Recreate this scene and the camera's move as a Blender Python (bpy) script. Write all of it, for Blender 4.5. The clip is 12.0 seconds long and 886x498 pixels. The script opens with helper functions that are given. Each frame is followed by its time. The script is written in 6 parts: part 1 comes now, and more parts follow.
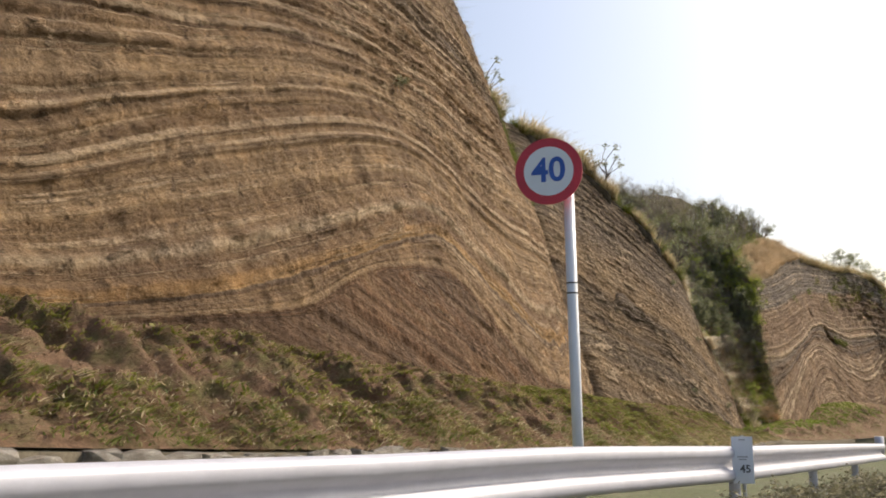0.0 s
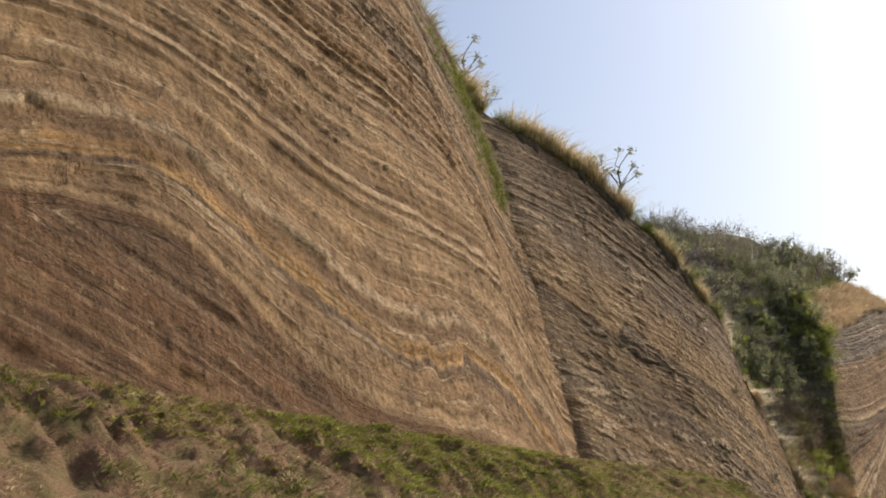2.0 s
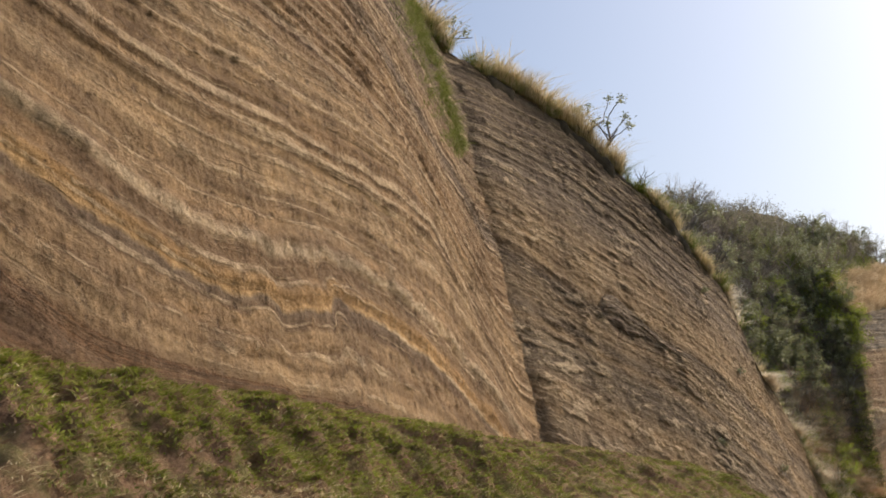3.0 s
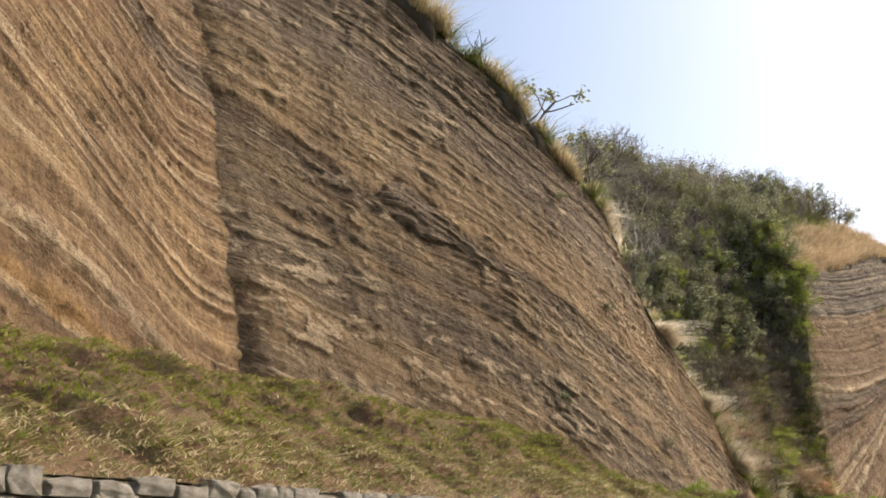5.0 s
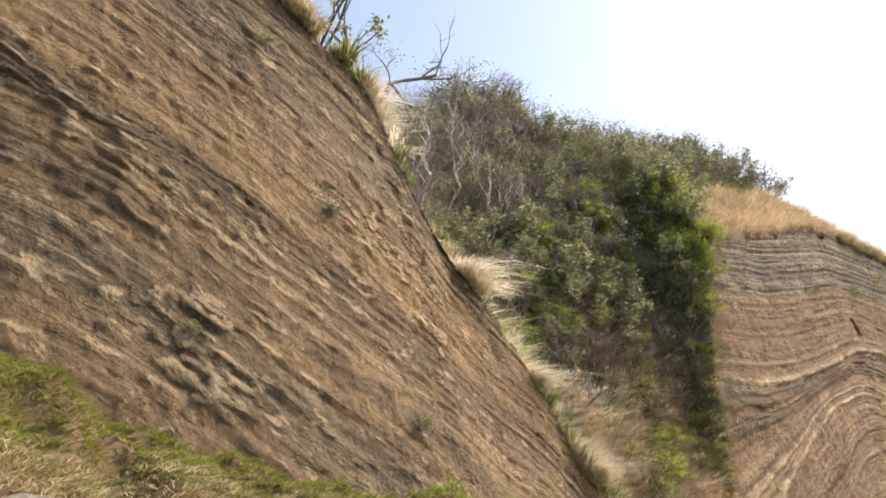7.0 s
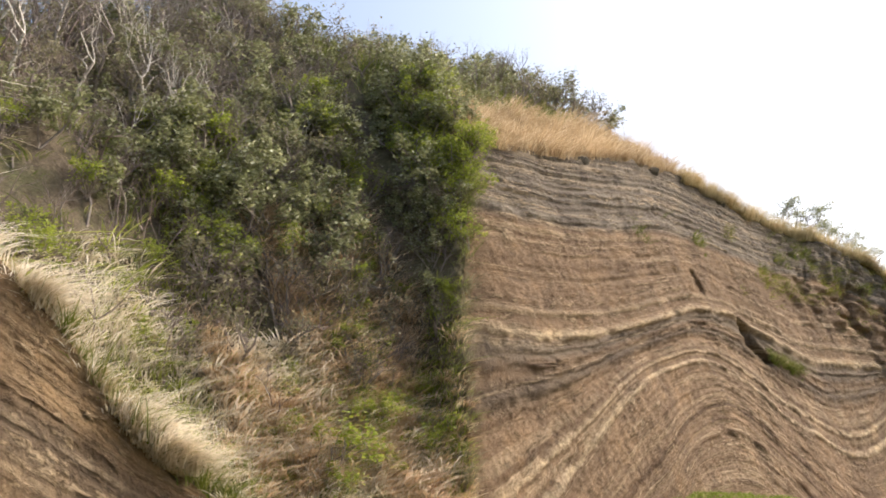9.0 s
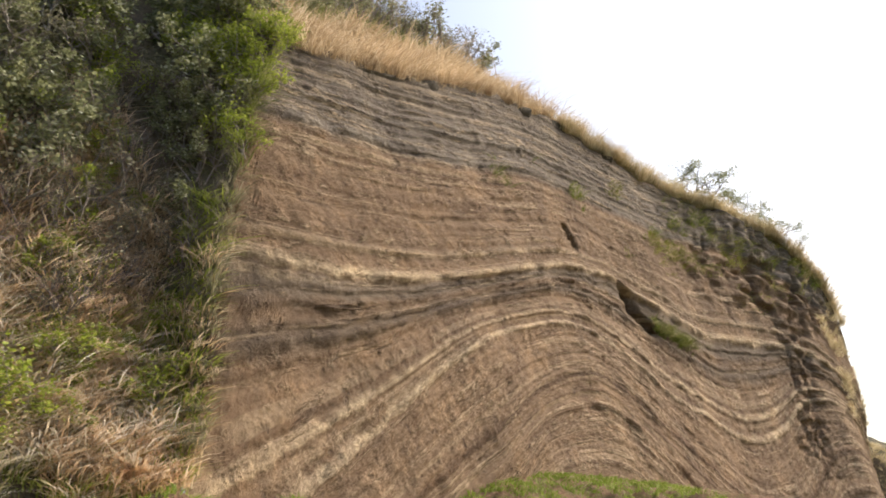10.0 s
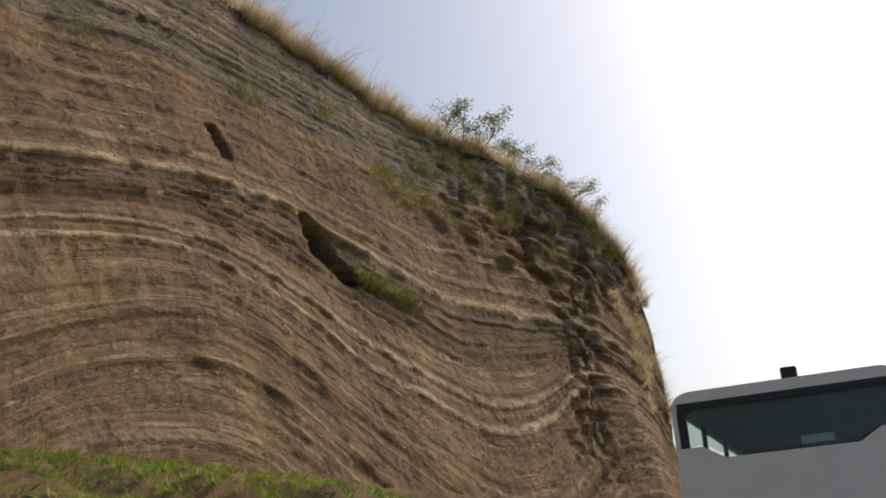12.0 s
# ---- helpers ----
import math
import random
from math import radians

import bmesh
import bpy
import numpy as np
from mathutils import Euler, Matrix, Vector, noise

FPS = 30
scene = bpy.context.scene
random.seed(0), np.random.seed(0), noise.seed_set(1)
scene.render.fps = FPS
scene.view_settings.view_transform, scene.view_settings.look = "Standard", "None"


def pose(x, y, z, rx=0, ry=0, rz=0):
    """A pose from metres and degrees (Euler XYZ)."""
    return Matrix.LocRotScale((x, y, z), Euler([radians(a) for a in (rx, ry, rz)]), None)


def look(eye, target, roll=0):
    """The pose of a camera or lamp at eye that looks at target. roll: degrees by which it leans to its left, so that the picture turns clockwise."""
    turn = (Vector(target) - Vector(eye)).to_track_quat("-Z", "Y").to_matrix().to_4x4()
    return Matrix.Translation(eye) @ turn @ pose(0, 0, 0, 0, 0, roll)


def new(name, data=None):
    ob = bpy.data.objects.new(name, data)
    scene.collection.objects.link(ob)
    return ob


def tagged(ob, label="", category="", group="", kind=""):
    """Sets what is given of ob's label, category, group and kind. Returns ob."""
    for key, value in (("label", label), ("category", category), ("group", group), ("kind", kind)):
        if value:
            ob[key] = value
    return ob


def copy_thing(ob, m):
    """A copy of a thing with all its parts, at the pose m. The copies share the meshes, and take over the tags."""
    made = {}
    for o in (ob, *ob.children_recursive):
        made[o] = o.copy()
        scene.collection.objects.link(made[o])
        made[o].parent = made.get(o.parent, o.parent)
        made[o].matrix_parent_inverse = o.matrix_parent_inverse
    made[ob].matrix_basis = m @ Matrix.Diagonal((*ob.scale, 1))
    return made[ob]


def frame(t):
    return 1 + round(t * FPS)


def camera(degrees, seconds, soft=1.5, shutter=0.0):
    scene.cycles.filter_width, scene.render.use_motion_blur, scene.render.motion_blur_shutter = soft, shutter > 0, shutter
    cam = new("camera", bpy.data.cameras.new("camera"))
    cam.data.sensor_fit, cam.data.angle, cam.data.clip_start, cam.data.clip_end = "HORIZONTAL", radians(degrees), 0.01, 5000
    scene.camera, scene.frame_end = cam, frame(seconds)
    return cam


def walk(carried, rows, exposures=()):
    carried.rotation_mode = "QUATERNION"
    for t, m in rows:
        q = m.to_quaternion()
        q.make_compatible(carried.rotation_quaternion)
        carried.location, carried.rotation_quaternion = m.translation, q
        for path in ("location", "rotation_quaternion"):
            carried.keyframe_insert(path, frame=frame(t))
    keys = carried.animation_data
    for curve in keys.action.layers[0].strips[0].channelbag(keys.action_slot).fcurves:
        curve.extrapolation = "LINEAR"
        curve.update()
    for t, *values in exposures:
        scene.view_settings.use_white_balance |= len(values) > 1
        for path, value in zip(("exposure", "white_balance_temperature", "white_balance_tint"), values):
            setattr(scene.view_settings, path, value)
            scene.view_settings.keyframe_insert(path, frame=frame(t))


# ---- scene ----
cam = camera(49.0, 12.0, 1.8, 0.0)
PATH = [
    (0, (-1.907, -2.719, -2.871), (-1.855, -0.744, -2.561), -1.0),
    (0.1, (-1.326, -1.742, -2.92), (-1.299, 0.233, -2.606), -0.5),
    (0.2, (-0.736, -0.728, -2.946), (-0.713, 1.245, -2.619), -0.1),
    (0.3, (-0.178, 0.179, -2.983), (-0.172, 2.151, -2.646), 0.6),
    (0.4, (0.423, 1.046, -3.011), (0.405, 3.018, -2.675), 1.3),
    (0.5, (1.046, 1.898, -3.03), (1.009, 3.865, -2.669), 1.4),
    (1, (4.162, 6.184, -3.235), (4.103, 8.135, -2.799), 1.5),
    (1.5, (7.111, 10.964, -3.421), (6.983, 12.913, -2.994), 1.1),
    (1.6, (7.709, 11.913, -3.467), (7.579, 13.862, -3.037), 0.8),
    (2, (10.06, 15.913, -3.68), (9.902, 17.858, -3.243), 1.1),
    (2.5, (12.926, 20.838, -3.943), (12.71, 22.779, -3.513), 1.5),
    (2.7, (13.994, 22.909, -4.079), (13.761, 24.848, -3.649), 1.8),
    (3, (15.741, 26.455, -4.258), (15.49, 28.392, -3.831), 2.0),
    (3.2, (16.799, 28.819, -4.375), (16.551, 30.755, -3.94), 2.2),
    (4.8, (25.798, 48.606, -6.717), (25.555, 50.532, -6.236), 1.9),
    (5, (26.854, 50.947, -6.873), (26.614, 52.873, -6.392), 1.8),
    (5.5, (29.336, 56.773, -7.132), (29.082, 58.693, -6.635), 1.8),
    (5.7, (30.302, 59.034, -7.182), (30.053, 60.948, -6.657), 2.4),
    (6, (31.808, 62.356, -7.204), (31.563, 64.272, -6.687), 1.8),
    (6.5, (34.393, 67.763, -7.249), (34.158, 69.681, -6.73), 1.9),
    (7, (36.952, 73.452, -7.485), (36.759, 75.364, -6.931), 1.7),
    (7.2, (37.983, 75.593, -7.549), (37.809, 77.505, -6.989), 1.4),
    (8.8, (47.624, 92.836, -7.57), (47.559, 94.744, -6.975), -1.2),
    (9, (48.923, 95.123, -7.679), (48.881, 97.028, -7.07), -1.0),
    (9.5, (52.122, 100.821, -8.106), (52.137, 102.726, -7.497), -1.1),
    (9.7, (53.375, 102.957, -8.208), (53.414, 104.861, -7.598), -0.9),
    (10, (55.348, 105.985, -8.368), (55.429, 107.883, -7.745), -1.4),
    (10.5, (58.763, 110.53, -8.726), (58.92, 112.419, -8.087), -2.3),
    (10.6, (59.458, 111.409, -8.756), (59.623, 113.3, -8.125), -2.5),
    (11, (62.198, 114.951, -8.849), (62.422, 116.828, -8.197), -3.0),
    (11.5, (65.565, 119.037, -9.028), (65.849, 120.9, -8.357), -4.0),
    (12, (68.959, 122.91, -9.147), (69.264, 124.761, -8.454), -3.7),
]
walk(cam, [(t, look(eye, target, roll)) for t, eye, target, roll in PATH],
     [(0.0, 0.35), (3.0, 0.30), (5.0, 0.62), (7.0, 0.93), (9.5, 0.9), (10.5, 0.5), (12.0, -0.1)])

# ---- world, sun ----
SUN = Vector((0.67, 0.365, 0.65)).normalized()
world = bpy.data.worlds.new("sky")
scene.world = world
world.use_nodes = True
wn = world.node_tree
wn.nodes.clear()
w_out = wn.nodes.new("ShaderNodeOutputWorld")
w_bg = wn.nodes.new("ShaderNodeBackground")
w_sky = wn.nodes.new("ShaderNodeTexSky")
w_sky.sky_type = "NISHITA"
w_sky.sun_disc = False
w_sky.sun_elevation = math.asin(SUN.z)
w_sky.sun_rotation = math.atan2(SUN.x, SUN.y)
w_sky.air_density, w_sky.dust_density, w_sky.ozone_density = 1.0, 5.0, 1.0
w_bg.inputs["Strength"].default_value = 0.15
wn.links.new(w_sky.outputs[0], w_bg.inputs["Color"])
wn.links.new(w_bg.outputs[0], w_out.inputs["Surface"])
sun_data = bpy.data.lights.new("sun", "SUN")
sun_data.energy, sun_data.angle, sun_data.color = 2.65, radians(0.6), (1.0, 0.93, 0.82)
sun = new("sun", sun_data)
sun.matrix_world = look(SUN * 300, (0, 0, 0))


# ---- noise on arrays ----
def hash3(i, j, k):
    h = (i * 374761393 + j * 668265263 + k * 2147483647 + 1274126177) & 0xFFFFFFFF
    h = ((h ^ (h >> 13)) * 1274126177) & 0xFFFFFFFF
    h = ((h ^ (h >> 16)) * 2246822519) & 0xFFFFFFFF
    return ((h ^ (h >> 15)) & 0xFFFF) / 65535.0


def vnoise(x, y, z):
    """Smooth value noise in 0..1 on arrays."""
    x, y, z = np.broadcast_arrays(np.asarray(x, float), np.asarray(y, float), np.asarray(z, float))
    xi, yi, zi = np.floor(x).astype(np.int64), np.floor(y).astype(np.int64), np.floor(z).astype(np.int64)
    fx, fy, fz = x - xi, y - yi, z - zi
    fx, fy, fz = fx * fx * (3 - 2 * fx), fy * fy * (3 - 2 * fy), fz * fz * (3 - 2 * fz)
    out = 0
    for a in (0, 1):
        for b in (0, 1):
            for c in (0, 1):
                out = out + (fx if a else 1 - fx) * (fy if b else 1 - fy) * (fz if c else 1 - fz) * hash3(xi + a, yi + b, zi + c)
    return out


def fbm(x, y, z, octaves=4):
    out, amp, tot = 0, 1.0, 0
    for n in range(octaves):
        out, tot = out + amp * vnoise(x * 2 ** n + 17 * n, y * 2 ** n + 5 * n, z * 2 ** n + 9 * n), tot + amp
        amp *= 0.5
    return out / tot


# ---- materials ----
def material(name):
    m = bpy.data.materials.new(name)
    m.use_nodes = True
    nt = m.node_tree
    return m, nt, nt.nodes["Principled BSDF"]


def node(nt, kind, **values):
    n = nt.nodes.new(kind)
    for key, value in values.items():
        if key in n.inputs:
            n.inputs[key].default_value = value
        else:
            n.inputs[int(key[1:])].default_value = value
    return n


def noise_node(nt, vec, scale, detail=5.0, rough=0.6):
    n = nt.nodes.new("ShaderNodeTexNoise")
    n.inputs["Scale"].default_value, n.inputs["Detail"].default_value, n.inputs["Roughness"].default_value = scale, detail, rough
    if vec is not None:
        nt.links.new(vec, n.inputs["Vector"])
    return n.outputs["Fac"]


def ramp_node(nt, fac, stops, mode="LINEAR"):
    r = nt.nodes.new("ShaderNodeValToRGB")
    r.color_ramp.interpolation = mode
    els = r.color_ramp.elements
    while len(els) < len(stops):
        els.new(1.0)
    for e, (p, c) in zip(els, stops):
        e.position, e.color = p, (*c, 1) if len(c) == 3 else c
    nt.links.new(fac, r.inputs["Fac"])
    return r.outputs["Color"]


def mix_node(nt, fac, a, b, blend="MIX"):
    m = nt.nodes.new("ShaderNodeMix")
    m.data_type, m.blend_type = "RGBA", blend
    for key, v in ((0, fac), (6, a), (7, b)):
        if hasattr(v, "links"):
            nt.links.new(v, m.inputs[key])
        else:
            m.inputs[key].default_value = v if key == 0 else (*v, 1)
    return m.outputs[2]


def math_node(nt, op, a, b=0.0):
    m = nt.nodes.new("ShaderNodeMath")
    m.operation = op
    for key, v in ((0, a), (1, b)):
        if hasattr(v, "links"):
            nt.links.new(v, m.inputs[key])
        else:
            m.inputs[key].default_value = v
    return m.outputs[0]


def bump_node(nt, height, strength, distance, normal=None):
    b = nt.nodes.new("ShaderNodeBump")
    b.inputs["Strength"].default_value, b.inputs["Distance"].default_value = strength, distance
    nt.links.new(height, b.inputs["Height"])
    if normal is not None:
        nt.links.new(normal, b.inputs["Normal"])
    return b.outputs["Normal"]


def coords(nt, scale=(1, 1, 1)):
    tc = nt.nodes.new("ShaderNodeTexCoord")
    mp = nt.nodes.new("ShaderNodeMapping")
    mp.inputs["Scale"].default_value = scale
    nt.links.new(tc.outputs["Object"], mp.inputs["Vector"])
    return mp.outputs[0]


def strata_material(name, zones, low, high, fine=2.2, chips=0.0, ruled=0.75, dark=0.42, flakes=0.10, plain=-50.0, band=(0.72, 0.70, 0.69), bold=0.0, bold_from=1.6, hatch=1.0, dents=0.5):
    """Bedded volcanic ash: zones are colours along the bed height, between low and high metres."""
    m, nt, bsdf = material(name)

    def attribute(key):
        at = nt.nodes.new("ShaderNodeAttribute")
        at.attribute_name = key
        return at.outputs["Fac"]

    bed, along, hard = attribute("bed"), attribute("along"), attribute("hard")
    pos = coords(nt)
    wob = math_node(nt, "MULTIPLY", math_node(nt, "SUBTRACT", noise_node(nt, pos, 0.6, 6), 0.5), 0.5)
    t = math_node(nt, "DIVIDE", math_node(nt, "SUBTRACT", math_node(nt, "ADD", bed, wob), low), high - low)
    base = ramp_node(nt, t, zones)
    bent = math_node(nt, "ADD", bed, math_node(nt, "MULTIPLY", wob, 0.3))

    def strip(ax, bz, detail, rough=0.55, seed=0.0):
        """Noise drawn out along the beds: ax and bz blobs a metre along and across."""
        v = nt.nodes.new("ShaderNodeCombineXYZ")
        nt.links.new(math_node(nt, "MULTIPLY", along, ax), v.inputs[0])
        nt.links.new(math_node(nt, "MULTIPLY", bent, bz), v.inputs[1])
        v.inputs[2].default_value = seed
        return noise_node(nt, v.outputs[0], 1.0, detail, rough)

    def line(freq, detail):
        n = nt.nodes.new("ShaderNodeTexNoise")
        n.noise_dimensions = "1D"
        n.inputs["Scale"].default_value, n.inputs["Detail"].default_value = 1.0, detail
        nt.links.new(math_node(nt, "MULTIPLY", bent, freq), n.inputs["W"])
        return n.outputs["Fac"]

    def mask(fac, a, b):
        return ramp_node(nt, fac, [(a, (0, 0, 0)), (b, (1, 1, 1))])

    def times(a, b):
        return math_node(nt, "MULTIPLY", a, b)

    thick, thin = line(fine * 0.9, 2), line(fine * 3.0, 3)
    # darker bed bands; their contrast also stands in for shadow under ridges
    c = mix_node(nt, times(mask(thick, 0.44, 0.55), 0.85), base, mix_node(nt, 1.0, base, band, "MULTIPLY"))
    blotch = ramp_node(nt, noise_node(nt, pos, 0.75, 7, 0.68), [(0.34, (0.86, 0.85, 0.84)), (0.5, (1, 1, 1)), (0.66, (1.15, 1.13, 1.10))])
    c = mix_node(nt, 1.0, c, blotch, "MULTIPLY")
    parts_of = nt.nodes.new("ShaderNodeSeparateColor")
    nt.links.new(base, parts_of.inputs[0])
    gaps = times(math_node(nt, "GREATER_THAN", parts_of.outputs[0], 0.46), mask(strip(1.0, 0.5, 5, 0.7, 31.0), 0.47, 0.54))
    c = mix_node(nt, times(gaps, 0.65), c, mix_node(nt, 1.0, c, (0.60, 0.56, 0.56), "MULTIPLY"))
    mottle = ramp_node(nt, strip(0.35, 0.9, 6, 0.65, 2.0), [(0.3, (0.76, 0.73, 0.71)), (0.5, (1, 1, 1)), (0.7, (1.2, 1.15, 1.06))])
    c = mix_node(nt, 1.0, c, mottle, "MULTIPLY")
    pale = mix_node(nt, 0.62, c, (0.58, 0.46, 0.31))
    # long broken pale lines, then ragged pale chips in rows
    region = noise_node(nt, pos, 0.16, 4)
    lines = times(mask(strip(0.05, fine * 2.3, 2, 0.5, 5.0), 0.575, 0.63), mask(strip(0.5, 1.2, 6, 0.72, 8.0), 0.42, 0.56))
    lines = times(lines, math_node(nt, "MAXIMUM", math_node(nt, "GREATER_THAN", bed, plain), 0.3))
    c = mix_node(nt, times(lines, ruled), c, pale)
    if bold:
        # hard pale beds drawn as lit ledges, the shadow under each painted as a dark parting
        def ledge_line(shift, a, b):
            n = nt.nodes.new("ShaderNodeTexNoise")
            n.noise_dimensions = "1D"
            n.inputs["Scale"].default_value, n.inputs["Detail"].default_value = 1.0, 2.0
            nt.links.new(math_node(nt, "MULTIPLY", math_node(nt, "ADD", bent, shift), 1.7), n.inputs["W"])
            return mask(n.outputs["Fac"], a, b)

        run = times(mask(strip(0.35, 0.9, 5, 0.65, 21.0), 0.38, 0.55), math_node(nt, "GREATER_THAN", bed, bold_from))
        c = mix_node(nt, times(times(ledge_line(0.16, 0.58, 0.62), run), bold * 0.8), c, mix_node(nt, 1.0, c, (0.55, 0.53, 0.52), "MULTIPLY"))
        c = mix_node(nt, times(times(ledge_line(0.0, 0.58, 0.61), run), bold), c, pale)
    where = math_node(nt, "ADD", math_node(nt, "MULTIPLY", math_node(nt, "SUBTRACT", line(1.1, 1), 0.5), 0.35), math_node(nt, "MULTIPLY", math_node(nt, "SUBTRACT", region, 0.5), 0.22))
    lumps = math_node(nt, "ADD", math_node(nt, "ADD", strip(1.15, 4.6, 5, 0.62, 1.0), where), math_node(nt, "MULTIPLY", hard, flakes))
    chip = mask(lumps, 0.60 - chips, 0.67 - chips)
    c = mix_node(nt, times(chip, 0.8), c, pale)
    # thin partings and small pits, the shade of their hollows put into the colour
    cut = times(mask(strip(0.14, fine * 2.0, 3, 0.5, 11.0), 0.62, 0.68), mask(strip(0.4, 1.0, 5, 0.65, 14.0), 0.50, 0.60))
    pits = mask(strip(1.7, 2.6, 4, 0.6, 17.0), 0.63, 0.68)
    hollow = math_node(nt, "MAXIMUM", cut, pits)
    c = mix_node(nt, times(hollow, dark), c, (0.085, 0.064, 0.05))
    # dents, likewise darkened in the colour where they sink in
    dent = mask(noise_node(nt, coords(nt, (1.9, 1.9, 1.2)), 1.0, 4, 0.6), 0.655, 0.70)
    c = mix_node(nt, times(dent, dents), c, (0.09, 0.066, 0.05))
    scab = mask(noise_node(nt, coords(nt, (2.4, 2.4, 2.0)), 1.0, 5, 0.65), 0.64, 0.69)
    c = mix_node(nt, times(scab, 0.5), c, pale)
    claw = ramp_node(nt, noise_node(nt, coords(nt, (1.5, 1.5, 0.13)), 1.0, 3, 0.5), [(0.60, (1, 1, 1)), (0.70, (0.85, 0.83, 0.82))])
    c = mix_node(nt, 1.0, c, claw, "MULTIPLY")
    scrape = ramp_node(nt, noise_node(nt, coords(nt, (3.5, 3.5, 0.8)), 1.0, 6, 0.65), [(0.36, (1 - 0.18 * hatch, 1 - 0.20 * hatch, 1 - 0.22 * hatch)), (0.5, (1, 1, 1)), (0.64, (1 + 0.18 * hatch, 1 + 0.16 * hatch, 1 + 0.12 * hatch))])
    c = mix_node(nt, 1.0, c, scrape, "MULTIPLY")
    stain = ramp_node(nt, noise_node(nt, coords(nt, (0.35, 0.35, 0.12)), 1.0, 6), [(0.35, (0.82, 0.78, 0.76)), (0.7, (1.12, 1.06, 0.98))])
    c = mix_node(nt, 1.0, c, stain, "MULTIPLY")
    grain = ramp_node(nt, noise_node(nt, pos, 9.0, 8, 0.75), [(0.3, (0.72, 0.72, 0.72)), (0.7, (1.2, 1.2, 1.2))])
    c = mix_node(nt, 1.0, c, grain, "MULTIPLY")
    nt.links.new(c, bsdf.inputs["Base Color"])
    bsdf.inputs["Roughness"].default_value = 0.95
    bsdf.inputs["Specular IOR Level"].default_value = 0.15
    hollow = math_node(nt, "MAXIMUM", hollow, dent)
    relief = math_node(nt, "SUBTRACT", math_node(nt, "ADD", math_node(nt, "MAXIMUM", chip, math_node(nt, "MULTIPLY", scab, 0.7)), math_node(nt, "MULTIPLY", lines, 0.5)), math_node(nt, "MULTIPLY", hollow, 1.3))
    n1 = bump_node(nt, math_node(nt, "ADD", relief, math_node(nt, "ADD", math_node(nt, "MULTIPLY", thick, 1.0), math_node(nt, "MULTIPLY", thin, 0.15))), 0.9, 0.20)
    n1 = bump_node(nt, noise_node(nt, coords(nt, (3.5, 3.5, 1.1)), 1.0, 6, 0.65), 0.8 * hatch, 0.22, n1)
    n2 = bump_node(nt, noise_node(nt, pos, 2.2, 8, 0.72), 1.0, 0.26, n1)
    nt.links.new(n2, bsdf.inputs["Normal"])
    return m


def ground_material(name, stops, scale, bump=0.1, rough=0.95):
    m, nt, bsdf = material(name)
    pos = coords(nt)
    c = ramp_node(nt, noise_node(nt, pos, scale, 8, 0.65), stops)
    g = ramp_node(nt, noise_node(nt, pos, scale * 14, 6, 0.7), [(0.3, (0.6, 0.6, 0.6)), (0.7, (1.3, 1.3, 1.3))])
    nt.links.new(mix_node(nt, 1.0, c, g, "MULTIPLY"), bsdf.inputs["Base Color"])
    bsdf.inputs["Roughness"].default_value = rough
    bsdf.inputs["Specular IOR Level"].default_value = 0.2
    nt.links.new(bump_node(nt, noise_node(nt, pos, scale * 8, 8, 0.7), 0.8, bump), bsdf.inputs["Normal"])
    return m


def leaf_material(name, stops, translucent=0.3):
    """Blades and leaves: colour by island, some light passes through."""
    m, nt, bsdf = material(name)
    geo = nt.nodes.new("ShaderNodeNewGeometry")
    c = ramp_node(nt, geo.outputs["Random Per Island"], stops)
    big = ramp_node(nt, noise_node(nt, coords(nt), 0.25, 4), [(0.3, (0.75, 0.75, 0.75)), (0.7, (1.2, 1.2, 1.2))])
    c = mix_node(nt, 1.0, c, big, "MULTIPLY")
    nt.links.new(c, bsdf.inputs["Base Color"])
    bsdf.inputs["Roughness"].default_value = 0.6
    bsdf.inputs["Specular IOR Level"].default_value = 0.25
    tr = nt.nodes.new("ShaderNodeBsdfTranslucent")
    nt.links.new(c, tr.inputs["Color"])
    mx = nt.nodes.new("ShaderNodeMixShader")
    mx.inputs[0].default_value = translucent
    nt.links.new(bsdf.outputs[0], mx.inputs[1])
    nt.links.new(tr.outputs[0], mx.inputs[2])
    nt.links.new(mx.outputs[0], nt.nodes["Material Output"].inputs["Surface"])
    return m


def plain_material(name, colour, rough=0.5, metal=0.0, wear=0.12, scale=6.0):
    m, nt, bsdf = material(name)
    v = ramp_node(nt, noise_node(nt, coords(nt), scale, 7, 0.65), [(0.3, tuple(x * (1 - wear) for x in colour)), (0.7, tuple(min(1, x * (1 + wear)) for x in colour))])
    nt.links.new(v, bsdf.inputs["Base Color"])
    bsdf.inputs["Roughness"].default_value, bsdf.inputs["Metallic"].default_value = rough, metal
    nt.links.new(bump_node(nt, noise_node(nt, coords(nt), scale * 6, 5), 0.15, 0.01), bsdf.inputs["Normal"])
    return m


